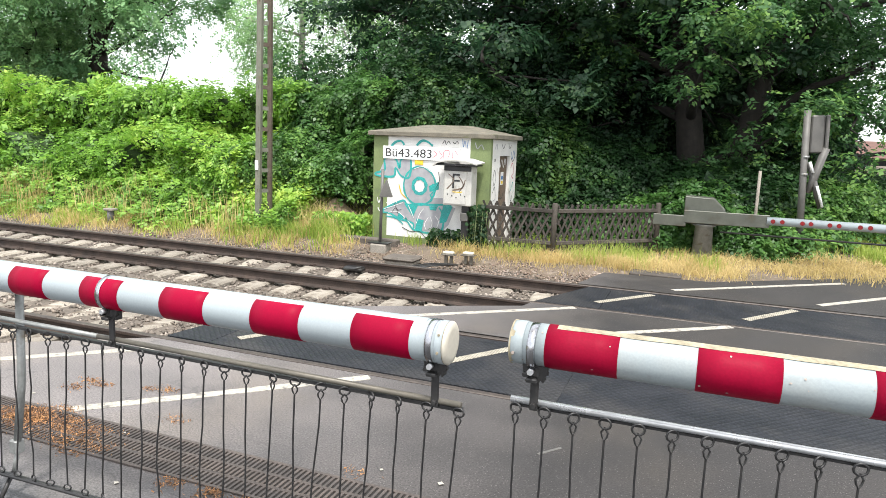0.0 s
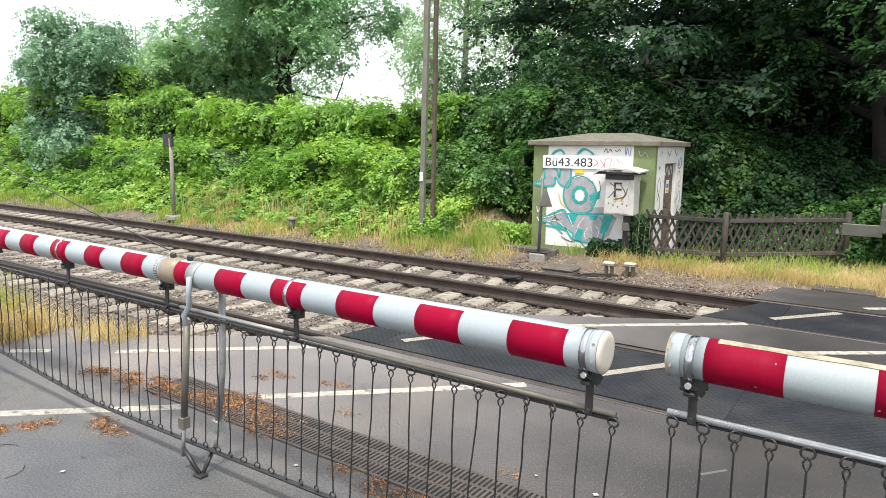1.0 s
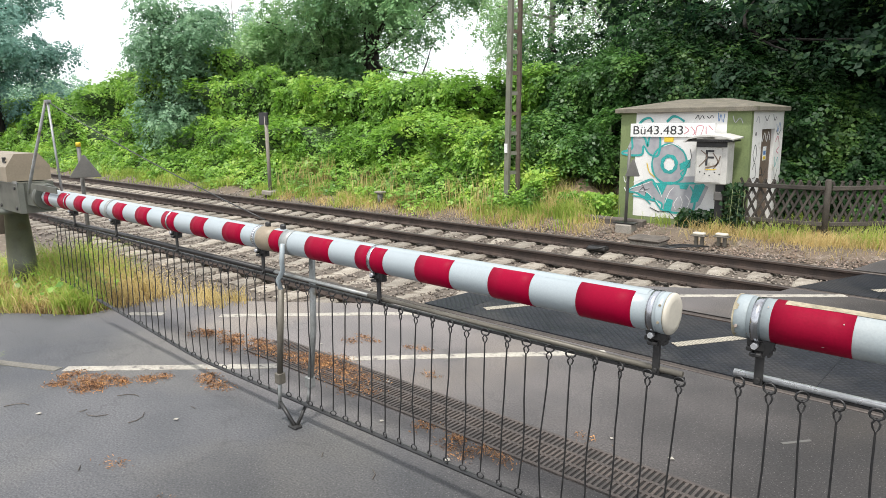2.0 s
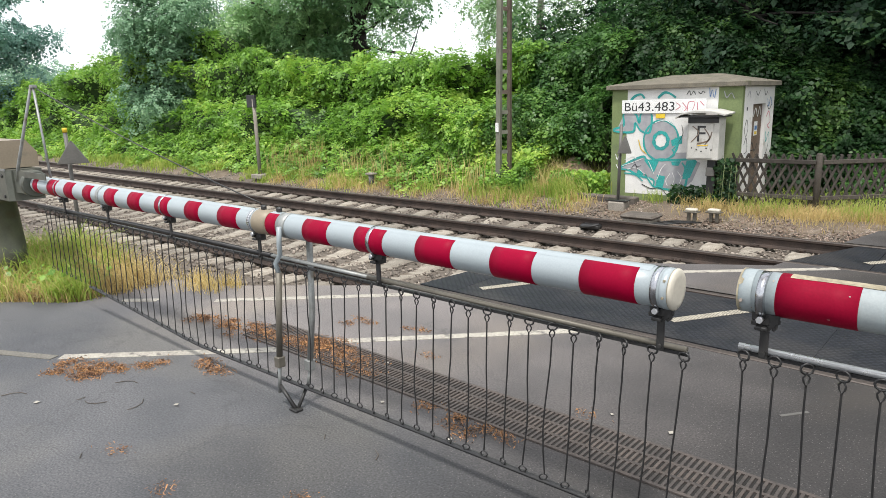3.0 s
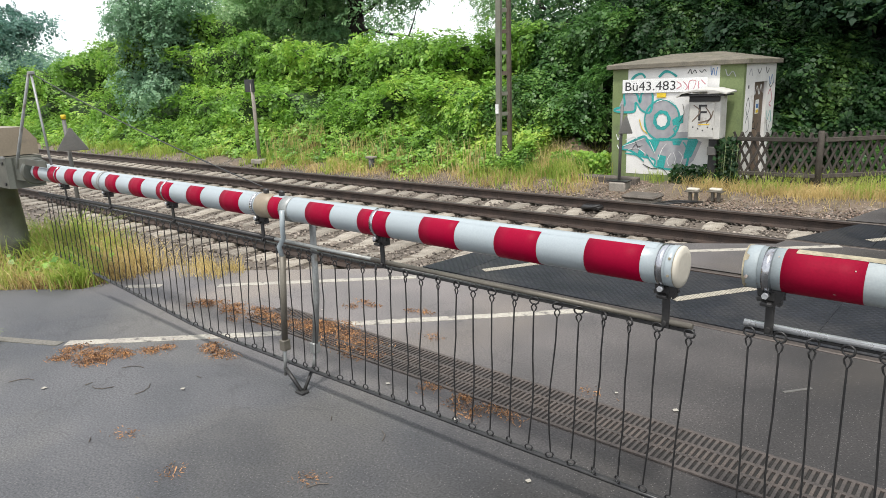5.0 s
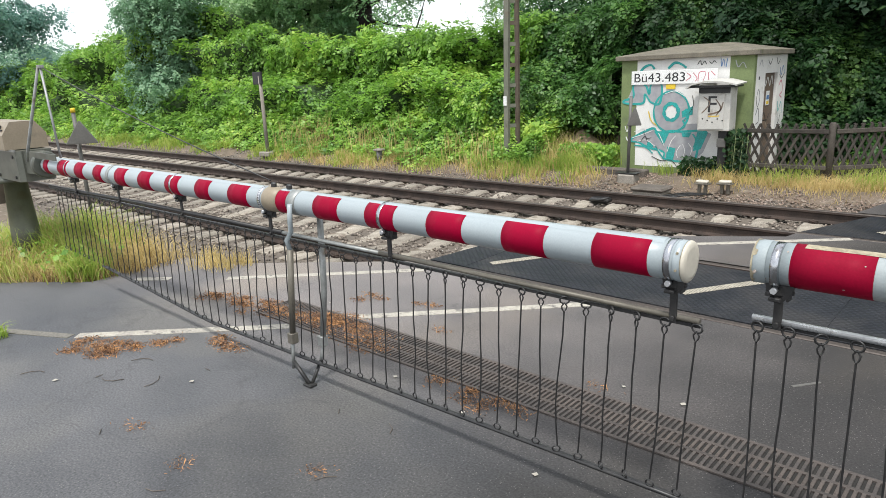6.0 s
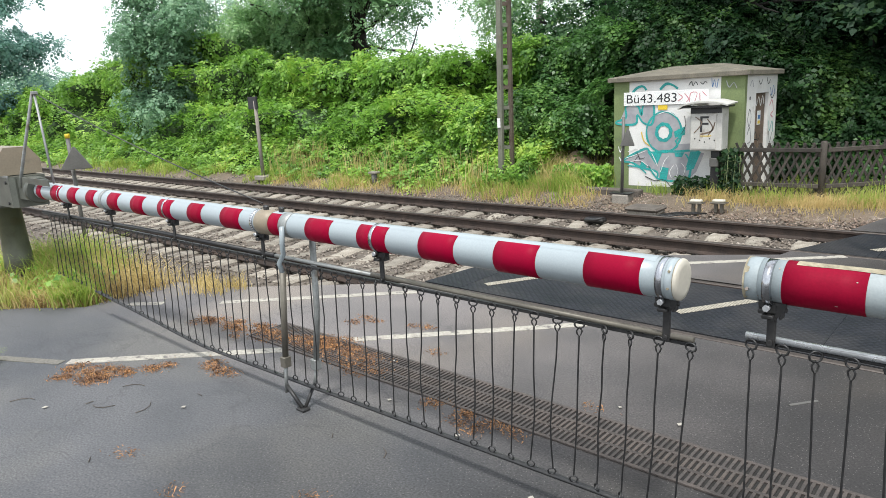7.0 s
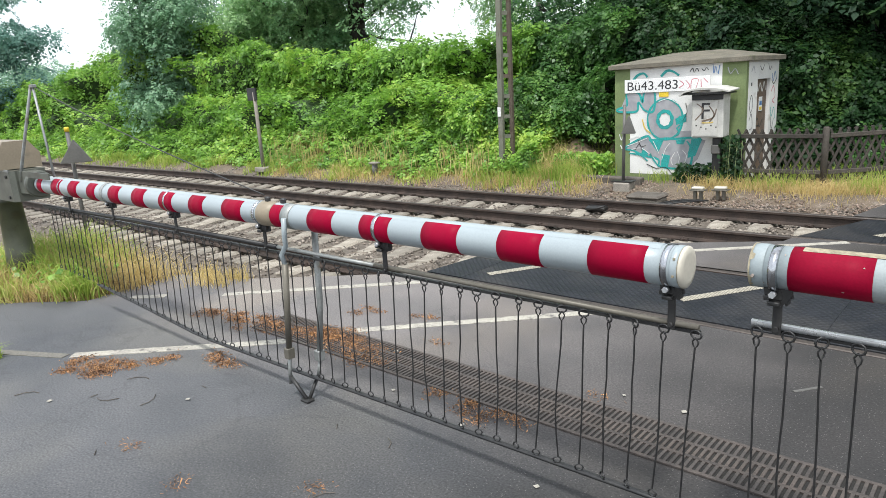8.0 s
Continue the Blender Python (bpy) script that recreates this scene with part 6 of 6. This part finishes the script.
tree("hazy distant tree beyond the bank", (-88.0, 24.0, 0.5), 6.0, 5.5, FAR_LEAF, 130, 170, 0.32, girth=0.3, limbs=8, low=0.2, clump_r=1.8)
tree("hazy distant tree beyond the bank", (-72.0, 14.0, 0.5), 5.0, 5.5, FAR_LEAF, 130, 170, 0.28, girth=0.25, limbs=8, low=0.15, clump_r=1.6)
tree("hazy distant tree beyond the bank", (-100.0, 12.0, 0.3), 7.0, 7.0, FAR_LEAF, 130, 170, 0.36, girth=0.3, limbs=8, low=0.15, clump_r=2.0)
tree("dark maple with a thick leaning trunk on the bank", (0.85, 10.4, 0.7), 12.5, 4.6, MAPLE_LEAF, 240, 310, 0.118, girth=0.36, limbs=14, low=0.22, clump_r=1.0, lean=(-1.6, 0.4), tier=True)
tree("dark maple stem forking from the bank", (1.45, 10.5, 0.7), 12.0, 3.6, MAPLE_LEAF, 90, 300, 0.118, girth=0.36, limbs=12, low=0.3, clump_r=1.0, lean=(1.6, 0.6), tier=True)
tree("tall maple with dense crown behind the hut, shade put into its leaves", (-5.1, 11.0, 1.0), 13.0, 4.6, SHADE_LEAF, 210, 280, 0.15, girth=0.3, limbs=13, low=0.2, clump_r=1.05, tier=True)
tree("tall maple with dense crown behind the hut, shade put into its leaves", (-1.6, 13.0, 1.2), 14.0, 5.8, SHADE_LEAF, 170, 250, 0.165, girth=0.34, limbs=13, low=0.15, clump_r=1.1, tier=True)
tree("dark lime tree with thin crown against the sky", (3.9, 15.0, 0.9), 14.0, 4.8, MAPLE_LEAF, 70, 260, 0.13, girth=0.3, limbs=12, low=0.14, clump_r=0.95)
tree("dark lime tree with thin crown against the sky", (7.4, 16.5, 0.9), 14.0, 5.2, MAPLE_LEAF, 60, 240, 0.14, girth=0.32, limbs=12, low=0.14, clump_r=1.05)
tree("leafy green tree climbing over the hedge by the hut", (-8.6, 9.4, 1.0), 4.2, 2.0, MAPLE_LEAF, 90, 210, 0.12, girth=0.2, limbs=9, low=0.25, clump_r=0.95)
tree("low leafy shrub between the hedge and the hut", (-6.35, 5.9, 0.1), 2.3, 0.75, SLOPE_LEAF, 60, 130, 0.09, girth=0.05, limbs=9, low=0.0, clump_r=0.42, name="shrub")


def grass_patch(name, label, n, xr, yr, height, mat, z=None, width=0.008, lean=0.4, clump=0.0, verge=False):
    x, y = rng.uniform(*xr, n), rng.uniform(*yr, n)
    if clump:
        k = max(8, n // 60)
        cx, cy = rng.uniform(*xr, k), rng.uniform(*yr, k)
        i = rng.integers(0, k, n)
        x, y = cx[i] + rng.normal(0, clump, n), cy[i] + rng.normal(0, clump, n)
    if verge:
        ok = y > verge_edge(x) + rng.normal(0.02, 0.05, n)
        x, y = x[ok], y[ok]
        n = len(x)
    p = np.stack([x, y, ground_height(x, y) - 0.02 if z is None else np.full(n, z)], 1)
    h = height * (0.6 + 0.4 * (fbm(p, 1.1, 4.0) + 1))
    ob = part(name, fast_mesh(name, blades(p, h, lean, width).reshape(-1, 3), 4), mat)
    return tagged(ob, label, "grass", kind="stuff")


grass_patch("verge_grass", "long green and yellow grass along the far rail", 6500, (-30, -6.0), (2.75, 3.6), 0.26, GRASS, clump=0.16, width=0.009)
grass_patch("dry_grass", "dry straw-coloured grass along the far rail", 3600, (-16, -5.5), (2.7, 3.3), 0.24, STRAW, clump=0.14, width=0.005, lean=0.8)
grass_patch("dry_grass", "dry straw-coloured grass below the lattice fence", 8000, (-3.7, 1.6), (3.2, 4.2), 0.2, STRAW, clump=0.2, width=0.004, lean=0.9)
grass_patch("verge_grass", "green and straw grass around the fence foot", 3000, (-5.2, 1.2), (3.5, 5.2), 0.32, GRASS, clump=0.14, width=0.005, lean=0.6)
grass_patch("dry_grass", "dry straw grass under the far barrier", 6000, (0.0, 4.6), (4.3, 6.4), 0.2, STRAW, clump=0.25, width=0.005, lean=0.9)
grass_patch("verge_grass", "fresh green grass below the ivy bank", 4200, (0.6, 6.5), (6.6, 9.0), 0.3, GRASS, clump=0.14, width=0.01)
grass_patch("verge_grass", "tall mixed grass around the barrier post", 5000, (-9.8, -7.0), (-7.8, -5.3), 0.46, GRASS, clump=0.1, width=0.006, lean=1.0, verge=True)
grass_patch("dry_grass", "matted brown dead grass along the asphalt edge", 9000, (-9.6, -6.75), (-7.6, -5.5), 0.26, DEAD_GRASS, clump=0.16, width=0.004, lean=1.6, verge=True)
grass_patch("verge_grass", "fresh green grass tuft beside the grille", 500, (-7.15, -6.9), (-6.4, -6.15), 0.4, GRASS, clump=0.05, width=0.006, lean=0.8, verge=True)
grass_patch("dry_grass", "dry yellow grass around the barrier post", 7000, (-9.8, -6.6), (-7.4, -5.2), 0.38, STRAW, clump=0.13, width=0.004, lean=1.0, verge=True)
grass_patch("dry_grass", "dry grass on the edge of the ballast", 700, (-6.9, -5.9), (-5.35, -4.8), 0.24, STRAW, z=-0.12, clump=0.08, width=0.005)
grass_patch("grass_tuft", "small grass tuft in the asphalt joint", 170, (-5.85, -5.6), (-7.6, -7.44), 0.13, GRASS, z=0.0, width=0.004, lean=1.1)

grass_patch("tall_grass", "tall dry seeding grass round the earth heap", 700, (-8.2, -6.0), (3.5, 4.7), 0.55, STRAW, clump=0.16, width=0.005, lean=0.5)
grass_patch("verge_grass", "mixed green grass round the earth heap", 3600, (-8.2, -5.7), (3.3, 5.2), 0.36, GRASS, clump=0.16, width=0.007, lean=0.6)
grass_patch("tall_grass", "tall pale seeding grass on the bank foot", 1100, (-17, -8.5), (3.2, 4.4), 0.7, STRAW, clump=0.22, width=0.006, lean=0.3)
grass_patch("tall_grass", "tall pale seeding grass on the bank foot", 900, (-40, -22), (3.0, 4.0), 0.4, GRASS, clump=0.5, width=0.01, lean=0.3)

# bare heap between mast and hut
def heap(u, v):
    a, r = u * 2 * math.pi, v
    p = np.stack([-6.95 + 0.75 * r * np.cos(a), 4.75 + 0.5 * r * np.sin(a), 0.2 + 0.5 * (1 - r ** 1.6)], 1)
    p[:, 2] += 0.05 * fbm(p, 5.0, 2.0)
    return p


P, F = sheet(heap, 40, 14)
tagged(part("earth_heap", to_mesh("earth_heap", P, F, True), HEAP), "bare tan earth heap beside the hut", "earth heap")
tagged(part("utility_pole", tube([(-14.5, -5.05, -0.3), (-14.4, -4.9, 4.6)], [0.105, 0.085], 12), BROWNBAR), "dark brown wooden pole beside the track", "pole")

# low leafy plants by the hut and the telephone post
for (x0, x1, y0, y1, z0, z1, n, lab) in ((-9.2, -7.2, -6.6, -5.7, 0.0, 0.28, 350, "leafy weeds among the grass at the barrier post"), (-7.0, -5.65, 3.7, 4.3, 0.0, 0.5, 1900, "leafy green weeds beside the hut wall"), (-3.3, -2.95, 3.55, 3.85, 0.05, 0.9, 420, "climbing weed on the telephone post"), (-4.2, -3.3, 3.7, 3.95, 0.0, 0.35, 500, "green weeds at the hut foot")):
    p = np.stack([rng.uniform(x0, x1, n), rng.uniform(y0, y1, n), z0 + (z1 - z0) * rng.uniform(0, 1, n) ** 1.4], 1)
    stem = bmesh.new()
    for k in range(8):
        xx, yy = rng.uniform(x0, x1), rng.uniform(y0, y1)
        add_tube(stem, [(xx, yy, -0.05), (xx + 0.03, yy, z1 * 0.9)], [0.008, 0.004], 5)
    w = thing("weeds", (0, 0, 0), lab, "weeds", kind="stuff")
    part("stems", stem, HUTGREEN, w)
    part("leaves", fast_mesh("leaves", leaves(p, np.tile(np.array([[0, -0.6, 0.6]]), (n, 1)), 0.1, 0.8).reshape(-1, 3), 4), IVY_LEAF if x0 > -5 else HERB_LEAF, w)

# needle litter on the asphalt
LIT = [(-4.9, -5.72, 0.25, 0.06, 900), (-4.2, -5.6, 0.3, 0.07, 1500), (-3.45, -5.5, 0.26, 0.1, 2600), (-2.95, -5.6, 0.2, 0.09, 800), (-4.62, -7.07, 0.16, 0.09, 1400), (-4.39, -6.84, 0.05, 0.04, 220), (-4.3, -6.7, 0.045, 0.05, 180), (-4.21, -6.57, 0.04, 0.04, 110), (-3.85, -6.34, 0.12, 0.05, 420), (-1.45, -5.84, 0.17, 0.05, 650), (-3.75, -4.9, 0.2, 0.1, 220), (-2.5, -5.1, 0.05, 0.03, 60), (-0.98, -5.22, 0.03, 0.02, 30), (-2.4, -7.5, 0.05, 0.03, 40), (-3.03, -7.45, 0.04, 0.03, 40), (-1.7, -7.05, 0.05, 0.03, 40), (-3.0, -4.7, 0.15, 0.03, 120)]
for cx, cy, sx, sy, n in LIT:
    n = int(n * 1.5)
    k = max(3, n // 90)
    kx, ky = rng.normal(cx, sx, k), rng.normal(cy, sy, k)
    i = rng.integers(0, k, n)
    x, y = kx[i] + rng.normal(0, 0.05, n), ky[i] + rng.normal(0, 0.035, n)
    rr = ((x - cx) / sx) ** 2 + ((y - cy) / sy) ** 2
    z = 0.006 + rng.uniform(0, 0.03, n) * np.exp(-rr / 2) * min(1, n / 700)
    a = rng.uniform(0, 6.28, n)
    ln, wd = rng.uniform(0.003, 0.013, n), rng.uniform(0.0007, 0.0026, n)
    ux, uy = np.cos(a), np.sin(a)
    c = np.stack([x, y, z], 1)
    du = np.stack([ux * ln, uy * ln, rng.normal(0, 0.006, n)], 1)
    dv = np.stack([-uy * wd, ux * wd, rng.normal(0, 0.002, n)], 1)
    q = np.stack([c - du - dv, c + du - dv, c + du + dv, c - du + dv], 1)
    q[..., 2] = np.maximum(q[..., 2], 0.003)
    tagged(part("needle_litter", fast_mesh("needle_litter", q.reshape(-1, 3), 4), LITTER), "heap of rust-brown dry needles on the asphalt", "leaf litter", "needle heaps", "stuff")
for k in range(14):
    x, y, a = rng.uniform(-4.6, 0.2), rng.uniform(-7.9, -6.5), rng.uniform(0, 6.28)
    pts = [(x + 0.06 * i * math.cos(a + 0.3 * i), y + 0.06 * i * math.sin(a + 0.3 * i), 0.006) for i in range(int(rng.integers(2, 5)))]
    tagged(part("twig", tube(pts, 0.003, 4), RUBBLE_WOOD), "thin dry brown twig on the asphalt", "twig", "fallen twigs")
for k in range(12):
    x, y = rng.uniform(-4.5, 0.6), rng.uniform(-7.8, -5.1)
    s = rng.uniform(0.008, 0.02)
    ob = part("paper_scrap", patch([(-s, -s * 0.6), (s * 0.8, -s), (s, s * 0.5), (-s * 0.4, s)], 0.0), PAINT, at=pose(x, y, 0.009, 90, 0, rng.uniform(0, 360)))
    tagged(ob, "tiny pale leaf scrap on the asphalt", "litter", "pale scraps")

# bare shrub over the far end of the hedge
bare = thing("bare_shrub", (-41.5, 9.0, 0.6), "leafless grey shrub with fanned twigs above the hedge", "shrub")
for k in range(13):
    a, r = 2.4 * k, rng.uniform(0.5, 1.7)
    tip = (r * math.cos(a), r * math.sin(a), rng.uniform(3.0, 4.3))
    bm = tube(limb_points((0, 0, 0), tip, 0.25, 6), [0.05, 0.042, 0.034, 0.026, 0.018, 0.01], 5)
    for j in range(3):
        b0 = Vector(tip) * (0.6 + 0.12 * j)
        add_tube(bm, limb_points(b0, b0 + Vector((rng.normal(0, 0.35), rng.normal(0, 0.35), 0.8)), 0.06, 4), [0.02, 0.016, 0.012, 0.006], 5)
    part("twig", bm, BROWNBAR, bare)

# far roofs behind the trees
house = thing("house", (0, 0, 0), "low brick house with red tiled roof behind trees", "house")
part("wall", box((3.5, 30, -0.2), (26, 38, 2.1)), BRICKW, house)
bm = bmesh.new()
rv = [bm.verts.new(p) for p in ((3, 29.4, 2.1), (26.5, 29.4, 2.1), (26.5, 34, 3.0), (3, 34, 3.0), (26.5, 38.6, 2.1), (3, 38.6, 2.1))]
for f in ((0, 1, 2, 3), (3, 2, 4, 5), (0, 3, 5), (1, 4, 2), (0, 5, 4, 1)):
    bm.faces.new([rv[i] for i in f])
part("roof", bm, TILE, house, "red clay tile roof")
for k in range(6):
    w = part("window", box((5 + 3.5 * k, 29.96, 0.9), (6.2 + 3.5 * k, 29.99, 2.0)), BLACKP, house)
    part("window_frame", box((4.92 + 3.5 * k, 29.93, 0.84), (6.28 + 3.5 * k, 29.955, 0.9)), SIGNW, w)
spire = thing("church_tower", (-41.6, 50, 0), "distant pointed slate church spire", "church")
part("tower", box((-2, -2, -0.5), (2, 2, 5.2)), CONCRETE, spire)
bm = bmesh.new()
add_tube(bm, [(0, 0, 5.1), (0, 0, 9.2)], [1.9, 0.05], 8)
part("spire", bm, GREYPAINT, spire, "grey slate spire")
